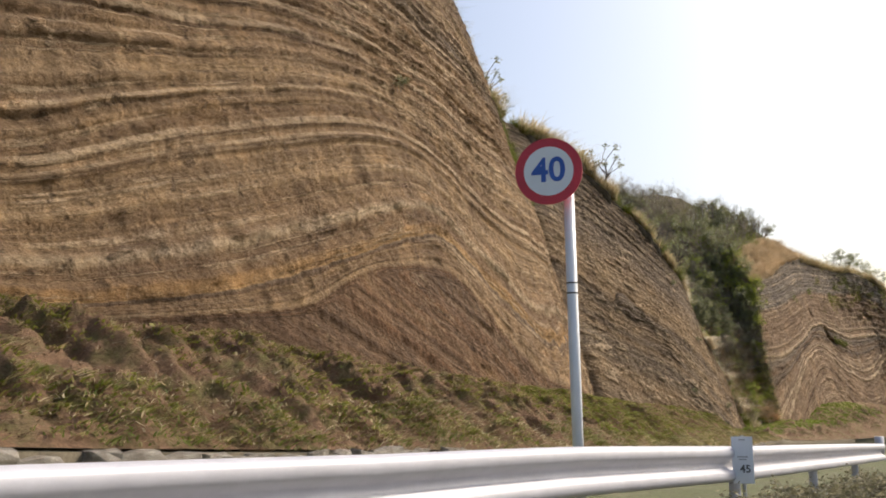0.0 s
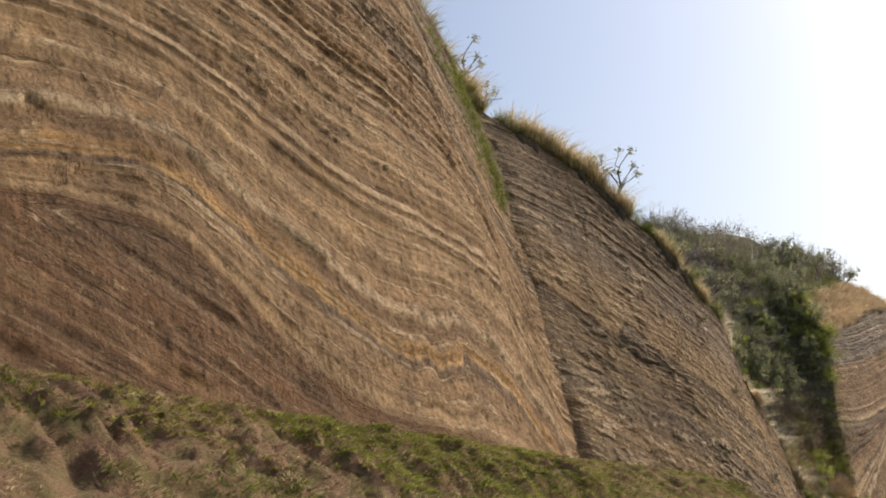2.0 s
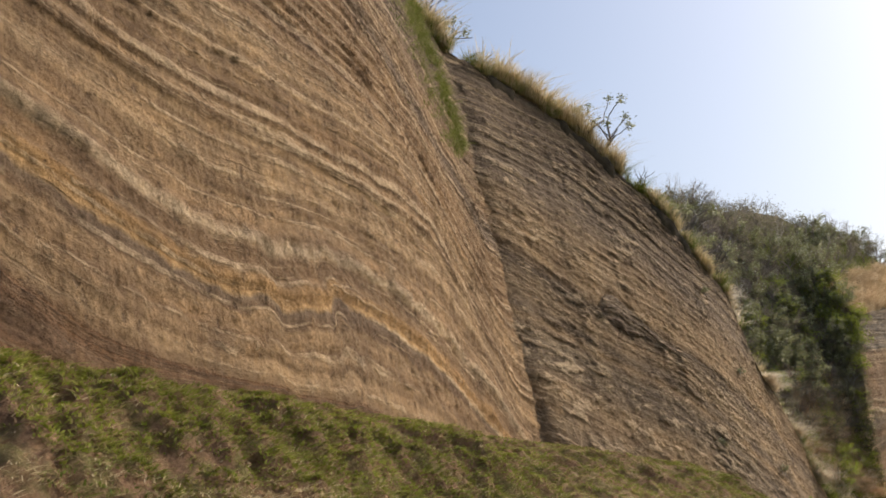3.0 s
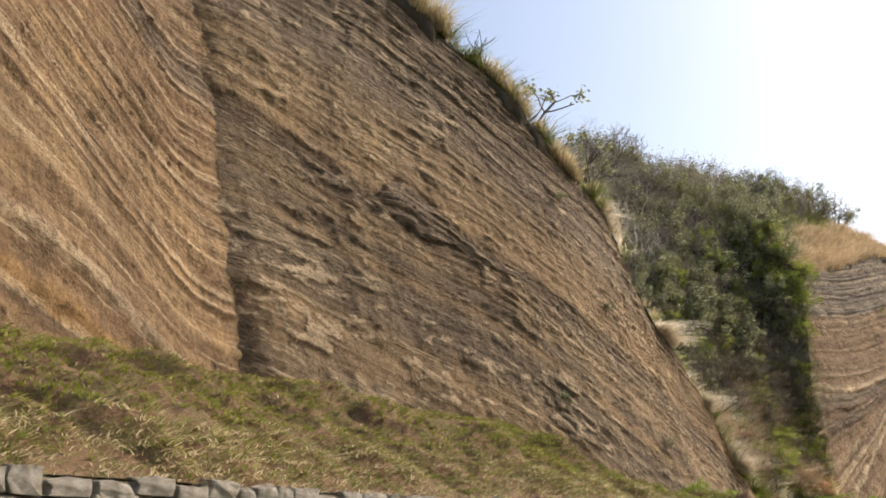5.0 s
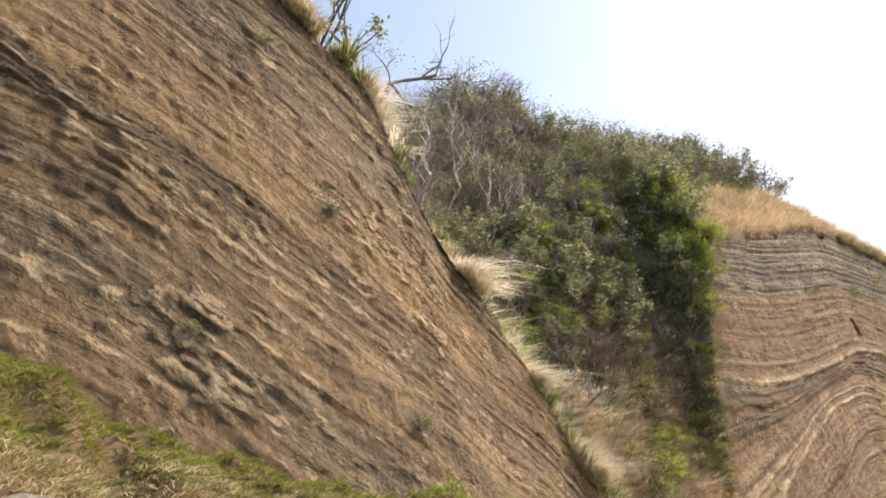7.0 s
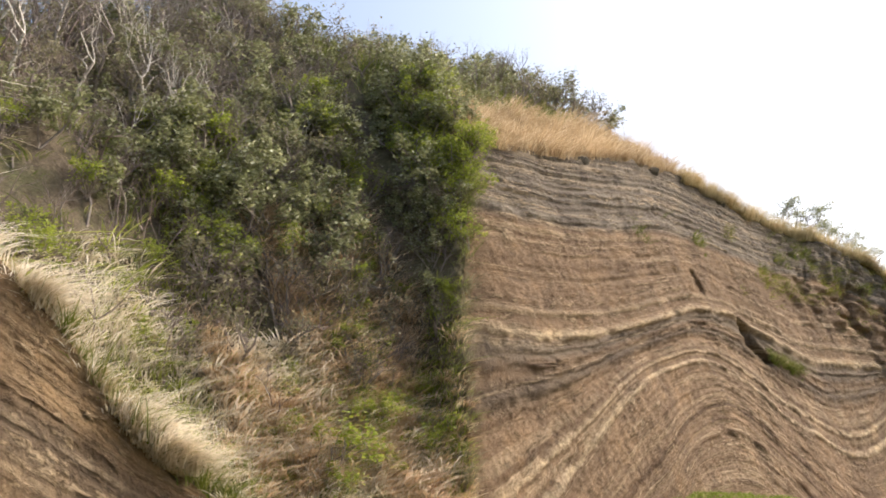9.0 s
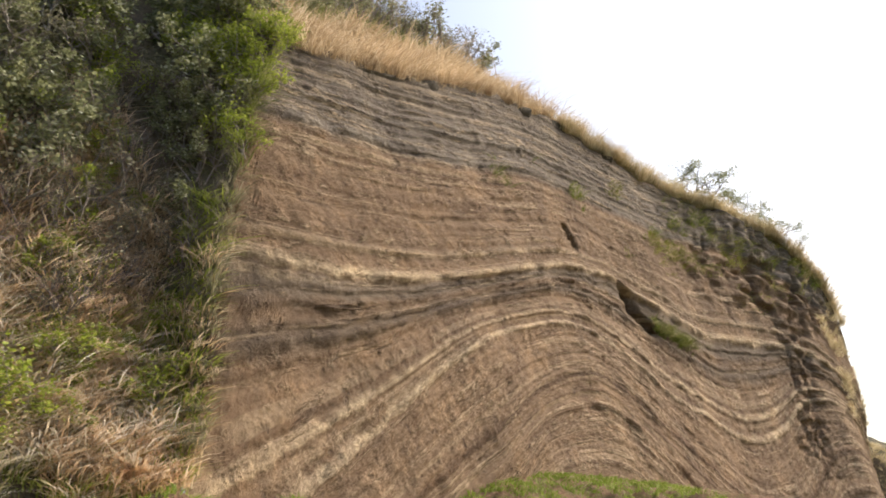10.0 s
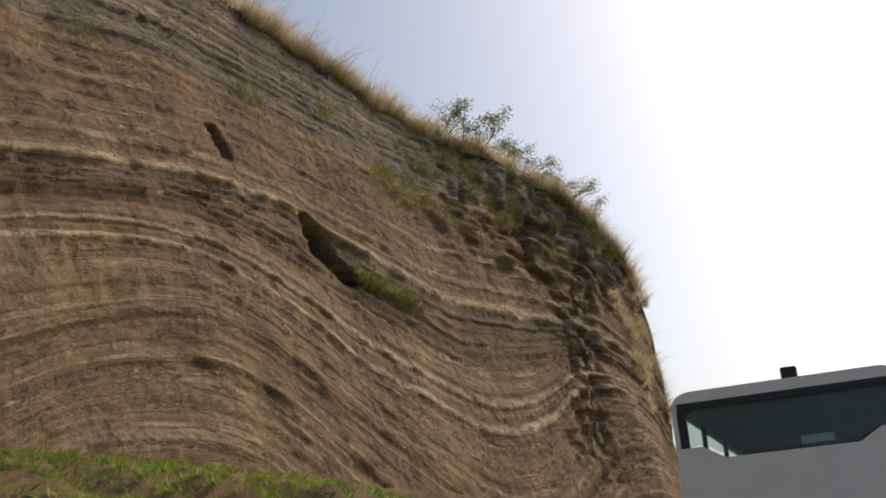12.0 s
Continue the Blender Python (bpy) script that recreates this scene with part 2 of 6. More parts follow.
BROWN, TAN, ORANGE, GREY = (0.252, 0.172, 0.102), (0.32, 0.228, 0.135), (0.43, 0.283, 0.14), (0.19, 0.15, 0.113)
STRAW, UMBER, SLATE, RUST, LIGHT, DARK = (0.42, 0.33, 0.225), (0.135, 0.088, 0.053), (0.205, 0.178, 0.15), (0.195, 0.118, 0.068), (0.46, 0.36, 0.22), (0.135, 0.104, 0.075)
CORE = (0.178, 0.118, 0.074)
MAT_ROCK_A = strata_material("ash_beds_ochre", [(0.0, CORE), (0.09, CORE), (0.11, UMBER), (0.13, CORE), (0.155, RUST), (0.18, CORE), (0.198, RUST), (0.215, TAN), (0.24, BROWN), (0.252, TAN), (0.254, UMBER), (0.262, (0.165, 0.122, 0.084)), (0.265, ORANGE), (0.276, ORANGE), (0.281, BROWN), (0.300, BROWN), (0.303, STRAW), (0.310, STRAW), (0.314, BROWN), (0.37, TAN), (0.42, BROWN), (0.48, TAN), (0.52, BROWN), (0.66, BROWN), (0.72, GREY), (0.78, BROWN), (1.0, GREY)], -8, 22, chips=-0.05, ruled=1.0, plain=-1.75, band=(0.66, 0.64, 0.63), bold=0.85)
OCHRE, DRAB = (0.255, 0.183, 0.110), (0.172, 0.134, 0.094)
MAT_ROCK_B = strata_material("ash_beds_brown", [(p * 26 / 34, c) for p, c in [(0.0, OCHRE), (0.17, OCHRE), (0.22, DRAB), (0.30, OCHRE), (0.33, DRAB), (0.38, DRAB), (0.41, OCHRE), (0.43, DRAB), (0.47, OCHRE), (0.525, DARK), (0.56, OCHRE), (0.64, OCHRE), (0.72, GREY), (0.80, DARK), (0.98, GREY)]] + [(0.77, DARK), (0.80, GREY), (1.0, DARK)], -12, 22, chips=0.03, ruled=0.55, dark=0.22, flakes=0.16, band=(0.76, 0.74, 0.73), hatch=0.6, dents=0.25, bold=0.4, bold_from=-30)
EARTH, CLAY, LIGHT = (0.230, 0.160, 0.103), (0.270, 0.190, 0.122), (0.66, 0.54, 0.37)
ASH = (0.155, 0.122, 0.09)
SLATE = (0.205, 0.177, 0.148)
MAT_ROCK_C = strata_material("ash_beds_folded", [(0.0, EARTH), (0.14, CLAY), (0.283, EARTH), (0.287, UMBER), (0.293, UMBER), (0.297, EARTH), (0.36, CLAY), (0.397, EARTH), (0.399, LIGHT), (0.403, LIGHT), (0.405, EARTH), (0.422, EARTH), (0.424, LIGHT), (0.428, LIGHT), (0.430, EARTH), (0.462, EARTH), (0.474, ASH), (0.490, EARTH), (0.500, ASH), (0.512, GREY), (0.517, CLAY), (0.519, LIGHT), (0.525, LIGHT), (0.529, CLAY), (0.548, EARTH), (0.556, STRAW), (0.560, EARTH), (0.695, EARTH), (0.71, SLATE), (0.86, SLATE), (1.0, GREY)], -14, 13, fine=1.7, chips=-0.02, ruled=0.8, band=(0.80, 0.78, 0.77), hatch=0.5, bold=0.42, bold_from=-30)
MAT_BANK = ground_material("bank_soil", [(0.3, (0.14, 0.083, 0.052)), (0.45, (0.26, 0.158, 0.092)), (0.56, (0.20, 0.145, 0.07)), (0.72, (0.18, 0.165, 0.055))], 1.3, 0.3)
MAT_HILL = ground_material("hill_soil", [(0.3, (0.11, 0.082, 0.058)), (0.5, (0.152, 0.118, 0.078)), (0.7, (0.12, 0.118, 0.055))], 0.4, 0.3)
MAT_RIDGE = ground_material("ridge_woods", [(0.3, (0.045, 0.042, 0.028)), (0.5, (0.085, 0.075, 0.05)), (0.7, (0.13, 0.11, 0.075))], 0.12, 1.0)
MAT_GROUND = ground_material("verge", [(0.3, (0.15, 0.13, 0.09)), (0.5, (0.12, 0.13, 0.06)), (0.7, (0.17, 0.16, 0.10))], 0.5, 0.06)
MAT_ROAD = ground_material("asphalt", [(0.3, (0.042, 0.042, 0.044)), (0.7, (0.06, 0.06, 0.06))], 1.2, 0.01, 0.85)
MAT_LINE = plain_material("road_paint", (0.75, 0.75, 0.72), 0.7)
MAT_GRASS = leaf_material("green_grass", [(0.0, (0.11, 0.14, 0.024)), (0.5, (0.19, 0.23, 0.045)), (0.8, (0.28, 0.28, 0.085)), (1.0, (0.48, 0.42, 0.22))], 0.35)
MAT_STRAW = leaf_material("dry_grass", [(0.0, (0.32, 0.22, 0.12)), (0.6, (0.53, 0.39, 0.23)), (1.0, (0.76, 0.64, 0.46))], 0.55)
MAT_SILVER = leaf_material("silver_grass", [(0.0, (0.46, 0.385, 0.25)), (0.4, (0.73, 0.635, 0.48)), (1.0, (0.90, 0.84, 0.74))], 0.6)


# ---- builders ----
def mesh_object(name, verts, faces, mat, smooth=True, parent=None):
    me = bpy.data.meshes.new(name)
    me.from_pydata(verts if isinstance(verts, list) else verts.tolist(), [], faces if isinstance(faces, list) else faces.tolist())
    if smooth:
        me.polygons.foreach_set("use_smooth", np.ones(len(me.polygons), bool))
    if mat is not None:
        me.materials.append(mat)
    ob = new(name, me)
    ob.parent = parent
    return ob


def part(name, bm, mat, parent=None, label="", smooth=False):
    me = bpy.data.meshes.new(name)
    bm.to_mesh(me)
    bm.free()
    if smooth:
        me.polygons.foreach_set("use_smooth", np.ones(len(me.polygons), bool))
    me.materials.append(mat)
    ob = new(name, me)
    ob.parent = parent
    return tagged(ob, label)


def grid_faces(n, m):
    """Quads of a grid of n columns by m rows, numbered column by column."""
    a = (np.arange(n - 1)[:, None] * m + np.arange(m - 1)[None, :]).ravel()
    return np.c_[a, a + m, a + m + 1, a + 1]


def curve(points, step=0.25):
    """A smooth line through points, and the length along it."""
    p = np.array(points, float)
    q = np.vstack([2 * p[0] - p[1], p, 2 * p[-1] - p[-2]])
    out = []
    for i in range(len(p) - 1):
        a, b, c, d = q[i:i + 4]
        n = max(2, int(np.linalg.norm(c[:2] - b[:2]) / step))
        for t in np.arange(n) / n:
            out.append(0.5 * (2 * b + (c - a) * t + (2 * a - 5 * b + 4 * c - d) * t * t + (3 * b - a - 3 * c + d) * t ** 3))
    out = np.array(out + [p[-1]])
    return out, np.r_[0, np.cumsum(np.linalg.norm(np.diff(out[:, :2], axis=0), axis=1))]


def table(u, keys):
    k = np.array(keys, float)
    return np.interp(u, k[:, 0], k[:, 1])


def soft_table(u, keys, width=1.5):
    return sum(table(u + d * width, keys) * w for d, w in ((-1, 0.2), (-0.5, 0.2), (0, 0.2), (0.5, 0.2), (1, 0.2)))


class Cliff:
    """A cut face: a line in plan at height 0, leaning back by lean metres a metre."""

    def __init__(self, plan, lean, more=0.0):
        self.line, self.u = curve(plan)
        t = np.gradient(self.line, axis=0)
        t /= np.linalg.norm(t, axis=1)[:, None]
        self.length = self.u[-1]
        # both ends run straight on, into the face beside them
        self.line = np.vstack([self.line[:1] - t[:1] * 12, self.line, self.line[-1:] + t[-1:] * 12])
        self.u = np.r_[-12, self.u, self.u[-1] + 12]
        t = np.vstack([t[:1], t, t[-1:]])
        self.n = np.c_[t[:, 1], -t[:, 0]]
        self.lean, self.more = lean, more

    def normal(self, u):
        return np.interp(u, self.u, self.n[:, 0]), np.interp(u, self.u, self.n[:, 1])

    def at(self, u, z, out=0.0):
        b = self.lean * z + self.more * np.maximum(0, z - 8) ** 2 - out
        nx, ny = self.normal(u)
        return np.interp(u, self.u, self.line[:, 0]) - nx * b, np.interp(u, self.u, self.line[:, 1]) - ny * b, z + 0 * b


def beds(u, z, marks):
    """Height in the pile of beds: marks are (bed height, [(u, z), ...]), from the lowest up."""
    lev = np.array([soft_table(u, keys) for _, keys in marks])
    val = [v for v, _ in marks]
    out = val[0] + (z - lev[0]) * 0.9
    for i in range(len(marks) - 1):
        f = (z - lev[i]) / np.maximum(0.3, lev[i + 1] - lev[i])
        out = np.where(z >= lev[i], val[i] + f * (val[i + 1] - val[i]), out)
    return np.where(z >= lev[-1], val[-1] + (z - lev[-1]) * 0.9, out)


def ledges(s, along, seed):
    """How far each bed stands out of the face, in metres."""
    q = 0 * s
    out = 0 * s
    for freq, size, k in ((0.9, 0.17, 0), (2.1, 0.24, 3), (4.6, 0.13, 7)):
        # hard beds end in a sharp lower edge and slope back above it
        w = s * freq + 1.6 * vnoise(s * freq * 0.4, seed + k, q)
        tooth = w - np.floor(w)
        runs = np.clip(2.2 * vnoise(along * 0.16 * freq ** 0.5, np.floor(w) * 3.7, seed + k) - 0.35, 0.45, 1.3)
        out = out + runs * size * (vnoise(np.floor(w) + 0.5, seed + k, q + 7.5) + 0.25) * (np.minimum(tooth * 6, 1) * (1 - tooth) - 0.3)
    return out


def cliff_face(name, cliff, base, rim, marks, mat, label, us, rows, seed, ribs, extra=None, rough=1.0, lens=None, bend=None, holes=(), blocky=0.1, flake=0.09, calm=None, lips=()):
    u = np.asarray(us, float)
    zb, zr = soft_table(u, base) - 1.0, soft_table(u, rim, 0.8)
    zr = zr + (vnoise(u * 0.9, seed, 0) - 0.5) * 0.7
    f = np.linspace(0, 1, rows)
    U = np.repeat(u[:, None], rows, 1)
    Z = zb[:, None] + (zr - zb)[:, None] * f[None, :]
    S = beds(U, Z, marks)
    if bend is not None:
        S = bend(U, Z, S)
    if lens is not None:
        mid, half = soft_table(U, lens[0], 0.4), np.maximum(0.01, soft_table(U, lens[1], 0.3))
        S = np.where(np.abs(Z - mid) < half, 16.5 + (Z - mid) * 1.4, S)
    x, y, z = cliff.at(U, Z)
    weather = fbm(x * 0.35, y * 0.35, z * 0.35, 4)
    out = ledges(S + (fbm(x * 0.7, y * 0.7, z * 0.7, 3) - 0.5) * 0.3, U, seed) * (0.3 + 0.5 * weather) * table(S, ribs) * (1 if calm is None else table(U, calm))
    W = U + 5 * fbm(x * 0.4, y * 0.4, z * 0.4, 3)
    chip = vnoise(W * 0.75, S * 3.0, seed + 0 * S) * 0.55 + vnoise(W * 1.9 + 11, S * 6.0, seed + 5 + 0 * S) * 0.45
    chip = np.clip((chip - 0.55) * 7, 0, 1) * np.clip(0.1 + 2.2 * (fbm(x * 0.18, y * 0.18, z * 0.18, 3) - 0.32), 0, 1)
    out += flake * chip
    out += (fbm(x * 3.1, y * 3.1, z * 3.1, 2) - 0.5) * 0.13 * rough
    out += (fbm(x * 0.2, y * 0.2, z * 0.14, 3) - 0.5) * 0.8
    out += (fbm(x * 1.3, y * 1.3, z * 0.7, 4) - 0.5) * 0.11
    # short upright pick marks, and broken blocks that step in and out along the beds
    out -= 0.05 * np.clip((vnoise(U * 2.4 + Z * 0.5, Z * 0.75, seed + 1 + 0 * S) - 0.64) * 5, 0, 1) * np.clip(3 * fbm(x * 0.3, y * 0.3, z * 0.3, 2) - 0.9, 0, 1)
    tier = np.floor(S * 1.9 + 0.8 * fbm(x * 0.9, y * 0.9, z * 0.9, 2) + 40).astype(int)
    cell = np.floor(U * (0.7 + 0.6 * hash3(tier, 0 * tier + 2, 0 * tier + seed)) + 2.4 * fbm(x * 0.8, y * 0.8, z * 0.8, 2) + 7 * hash3(tier, 0 * tier, 0 * tier + seed)).astype(int)
    out += blocky * (hash3(cell, tier, 0 * tier + seed) - 0.5) * np.clip(3.2 * fbm(x * 0.22, y * 0.22, z * 0.22, 3) - 1.1, 0.15, 1)
    for s0, width, size in lips:
        run = np.clip(2.6 * vnoise(W * 0.55, s0 + 0 * S, seed + 3 + 0 * S) - 0.5, 0, 1) * (0.6 + 0.6 * hash3(np.floor(W * 0.9).astype(int), 0 * tier, 0 * tier + 7))
        out += size * run * np.exp(-((S - s0) / width) ** 4)
    for s0, width in holes:
        row = np.exp(-((S - s0 - 0.2 * (vnoise(U * 0.5, seed, 0 * U) - 0.5)) / width) ** 4)
        out -= 0.13 * row * np.clip((vnoise(U * 3.3, S * 4.2, seed + 9 + 0 * S) - 0.66) * 8, 0, 1)
    if extra is not None:
        out += extra(U, Z)
    if lens is not None:
        r = np.abs(Z - mid) / np.maximum(half, 0.12)
        out += np.clip(half, 0, 1) * (0.09 * (r < 1) - 0.10 * np.exp(-((r - 1.08) / 0.16) ** 2))
    nx, ny = cliff.normal(U)
    P = np.stack([x + nx * out, y + ny * out, z + 0 * x], -1).reshape(-1, 3)
    ob = mesh_object(name, P, grid_faces(len(u), rows), mat)
    at = ob.data.attributes.new("bed", "FLOAT", "POINT")
    at.data.foreach_set("value", S.ravel().astype(np.float32))
    at = ob.data.attributes.new("along", "FLOAT", "POINT")
    at.data.foreach_set("value", U.ravel().astype(np.float32))
    at = ob.data.attributes.new("hard", "FLOAT", "POINT")
    at.data.foreach_set("value", chip.ravel().astype(np.float32))
    return tagged(ob, label, "cliff", kind="structure")


# ---- plan ----
ROAD = [(-60, -95, -2.2), (-36, -57, -2.8), (-14, -22, -3.5), (-1.9, -2.7, -3.92), (4.2, 6.2, -4.27), (10.1, 15.9, -4.73), (15.7, 26.5, -5.3), (21.2, 38.5, -6.6), (26.9, 50.9, -7.9), (31.8, 62.4, -8.25), (37, 73.5, -8.53), (42.6, 84.2, -8.6), (48.9, 95.1, -8.73), (55.3, 106, -9.4), (62.2, 115, -9.9), (69, 122.9, -10.2), (80, 134.5, -10.5), (100, 152, -11), (140, 182, -12), (210, 225, -13)]
road_line, road_s = curve(ROAD, 0.5)
road_t = np.gradient(road_line[:, :2], axis=0)
road_t /= np.linalg.norm(road_t, axis=1)[:, None]


def road_at(s, left, up=0.0):
    """A point by the road: metres along, metres to the left of the driven line, metres up."""
    s = np.asarray(s, float)
    x, y, z = (np.interp(s, road_s, road_line[:, i]) for i in range(3))
    tx, ty = np.interp(s, road_s, road_t[:, 0]), np.interp(s, road_s, road_t[:, 1])
    return np.stack([x - ty * left, y + tx * left, z + up], -1)


S0 = float(road_s[np.argmin(np.hypot(road_line[:, 0] + 1.9, road_line[:, 1] + 2.7))])

FACE_A = Cliff([(-40, -16), (-24, 8), (-16, 18), (-9.4, 26.4), (-6, 31), (-3.2, 35.3), (-0.5, 40), (1.7, 44.3), (3.6, 48.7), (6.4, 56), (7.6, 59.8), (9.3, 67.3), (10.6, 78), (12.4, 86)], 0.33)
FACE_B = Cliff([(12.4, 86), (15.5, 90.1), (20.2, 94.8), (24.8, 99.3), (28.6, 103.3), (31.6, 108.6), (34.6, 116.2), (36.5, 121), (38.5, 126), (40.5, 131)], 0.30, 0.004)
FACE_C = Cliff([(47.6, 136.6), (49.8, 139.4), (57.4, 148.1), (63, 155), (71.1, 165.2), (75.8, 170.6), (80, 175.6), (88, 182.2), (94.4, 186.8), (98.7, 191.4), (101.2, 198), (101.4, 206)], 0.26)
BASE_A = [(0, 0.5), (47, -0.3), (55, -1.0), (67, -1.8), (80, -2.4), (105, -2.9), (117, -3.0)]
RIM_A = [(0, 30), (60, 34), (85, 33), (100, 32.6), (110, 31.8), (117, 30), (120, 28.8), (123, 27.2)]
BASE_B = [(0, -2.9), (7, -3.3), (16, -3.7), (18, -5.0), (23, -6.7), (30, -7.3), (42, -7.5), (54, -7.6)]
RIM_B = [(-6, 29), (0, 26.9), (3, 25.9), (6, 24.8), (9.5, 23.8), (12.5, 22.3), (17, 19.4), (21, 16.6), (24, 14.4), (28, 12.2), (31, 11.2), (32.8, 10.2), (33.6, 8.2), (34.4, 7.0), (36.5, 4.8), (39.5, 2.6), (42.6, 0.2), (44.7, -1.9), (47.4, -4.4), (49.3, -5.4), (52, -6.3), (54, -7.2)]
BASE_C = [(0, -6.6), (7, -6.8), (12, -6.4), (14, -5.6), (16.7, -4.95), (19.5, -4.45), (23, -4.3), (30, -4.15), (47, -4.4), (60, -5.5), (90, -7)]
RIM_C = [(0, -5.5), (0.9, -4), (1.5, -2.2), (2.3, 1.4), (3.6, 5.2), (5.4, 9.8), (7.6, 14.4), (16, 16.2), (27, 19.6), (36, 21), (50, 20.6), (60, 20.5), (67, 19.5), (74, 15.5), (80, 11), (90, 5)]
MARKS_A = [(-6, [(0, -9), (50, -2), (56, -0.6), (60, -0.7), (66, -2.2), (72, -6), (80, -11), (117, -16)]), (-2, [(0, -5), (59, 0.2), (63, 2.3), (69, 2.9), (72, 2.4), (75, -0.3), (79, -2.3), (90, -3), (117, -6)]),
           (0, [(0, -2), (50, 0), (55, 0.8), (61, 2.5), (66, 4.0), (71, 5.3), (73.9, 4.1), (76.5, 2.9), (80, 1.6), (83.4, 0.7), (86.5, 0.5), (90.4, 1.3), (95, 1.3), (105, -0.5), (117, -5)]),
           (5, [(0, 2), (48, 4.2), (54, 6.8), (60, 8.7), (65, 10), (69, 10.6), (73, 10.6), (79, 9.5), (83, 8.5), (95, 8.6), (104, 9.2), (109, 7.6), (113, 4.1), (117, 1)]),
           (8.5, [(0, 6), (56, 11.9), (61, 13.3), (67, 13.9), (81, 14.3), (92, 13.8), (105, 13), (112, 9), (117, 5)])]
MARKS_B = [(-6, [(0, -1), (2, -1.4), (7, -3.2), (20, -8), (42, -18), (54, -23)]), (-3, [(0, 3.6), (5, 3.0), (8, 2.0), (12.6, 0.9), (17.5, -0.7), (24, -4.6), (42, -12), (54, -16)]),
           (2, [(0, 11), (4, 10), (8.6, 7.4), (12.3, 5.9), (17, 5.3), (20.5, 3.7), (25, 1.6), (31, -0.2), (42, -3.5), (54, -8)]), (8, [(0, 19), (11.5, 16.6), (16, 14.3), (20.5, 11.8), (25, 10.4), (30, 9), (34, 8), (42, 3), (54, -2)])]
MARKS_C = [(-11, [(0, -14), (17, -7), (21.7, -3.9), (26, -3.1), (29.3, -3.0), (32.5, -4.3), (44, -12), (54, -13), (62, -8), (90, -10)]),
           (-6.2, [(0, -12), (13.4, -4.6), (17.5, -2.6), (21, -0.7), (25.4, 1.0), (29.3, 1.8), (32.5, 1.3), (36.8, -0.8), (41.7, -2.9), (50, -6), (56, -5), (62, -1), (66, 0), (90, -6)]),
           (-3.2, [(0, -9), (7.6, -4.5), (11.5, -1.9), (17, 1.4), (20.3, 2.6), (25.4, 4.1), (29, 4.7), (33.8, 4.0), (38.4, 1.9), (44, 0.6), (50.9, -0.5), (56, 0.6), (61, 3.9), (66, 4), (90, -2)]),
           (0, [(0, 2.4), (3, 2.7), (9, 3.0), (13, 3.7), (17.5, 4.8), (25, 7.1), (30, 8.6), (36.4, 9.4), (42, 8.2), (48.7, 7.3), (56, 8.0), (64, 8.3), (75, 5), (90, 0)]),
           (5, [(0, 8.8), (6, 9.8), (15, 11), (20, 12.1), (30, 14.6), (38, 15.3), (46, 15.5), (60, 16.8), (75, 12), (90, 6)])]


def nose_cut(u, z):
    """The steeper foot of the rounded end of the folded cliff."""
    k = np.clip((u - 65) / 9, 0, 1)
    return -k * k * (3 - 2 * k) * np.interp(z, [-6, 0, 4, 8, 14, 18], [2.7, 2.3, 1.5, 0.9, 0.5, 0.2])


def broken(u, z):
    """A strip of stacked, jointed blocks down the folded cliff, and the pitted lumps above it."""
    lean = u - np.interp(z, [-6, 0, 8, 14], [58.2, 60.4, 62.8, 64.2]) + 2.2 * (vnoise(z * 0.35, u * 0.1, 0 * z + 3) - 0.5) + 0.8 * (vnoise(z * 1.6, 0 * z, 0 * z + 7) - 0.5)
    strip = np.exp(-(lean / 2.4) ** 4) * np.interp(z, [-3.5, 0.5, 10, 12], [0, 1, 1, 0]) * (0.35 + 0.65 * np.clip(fbm(u * 0.6, z * 0.5, 0 * z + 9, 2) * 3 - 0.9, 0, 1))
    tier = np.floor(z / 0.75 + 0.5 * vnoise(u * 0.4, 0 * z, 0 * z + 8))
    cell = np.floor(u / (0.45 + 0.5 * np.modf(np.abs(tier) * 0.382)[0]) + 3.7 * np.modf(tier * 0.618)[0])
    blocks = (hash3(cell.astype(int), tier.astype(int), 0 * cell.astype(int) + 5) - 0.5) * 0.8
    groove = -0.5 * np.exp(-((lean - 1.3) / 0.8) ** 2)
    cap = np.clip((u - 47) / 12, 0, 1) * np.clip((z - 9.5) / 3, 0, 1)
    pits = (fbm(u * 0.75, z * 0.9, 0 * u + 2, 3) - 0.5) * 1.5 - 0.7 * np.clip((vnoise(u * 0.9, z * 1.1, 0 * u + 6) - 0.72) * 8, 0, 1)
    return strip * (blocks + groove) + cap * pits


def cave(u, z):
    """The slanting hollow under the arch of the folded beds, and a small cleft above it."""
    f = np.clip((9.5 - z) / 3.6, 0, 1)
    rag = fbm(u * 1.1, z * 1.1, 0 * u + 6, 3) - 0.5
    mid, half = 37.2 + 3.0 * f + 0.9 * rag + 0.3 * np.sin(z * 2.3), 0.5 + 0.35 * np.clip(f * 2, 0, 1) + 0.5 * rag
    half = np.maximum(half, 0.25)
    big = -1.8 * np.exp(-((u - mid) / half) ** 4) * ((z + rag > 5.9) & (z + rag < 9.4))
    cleft = 31.6 + (11.9 - z) * 0.6
    return nose_cut(u, z) + broken(u, z) + big - 0.8 * np.exp(-((u - cleft) / 0.32) ** 4) * ((z > 10.4) & (z < 11.9))


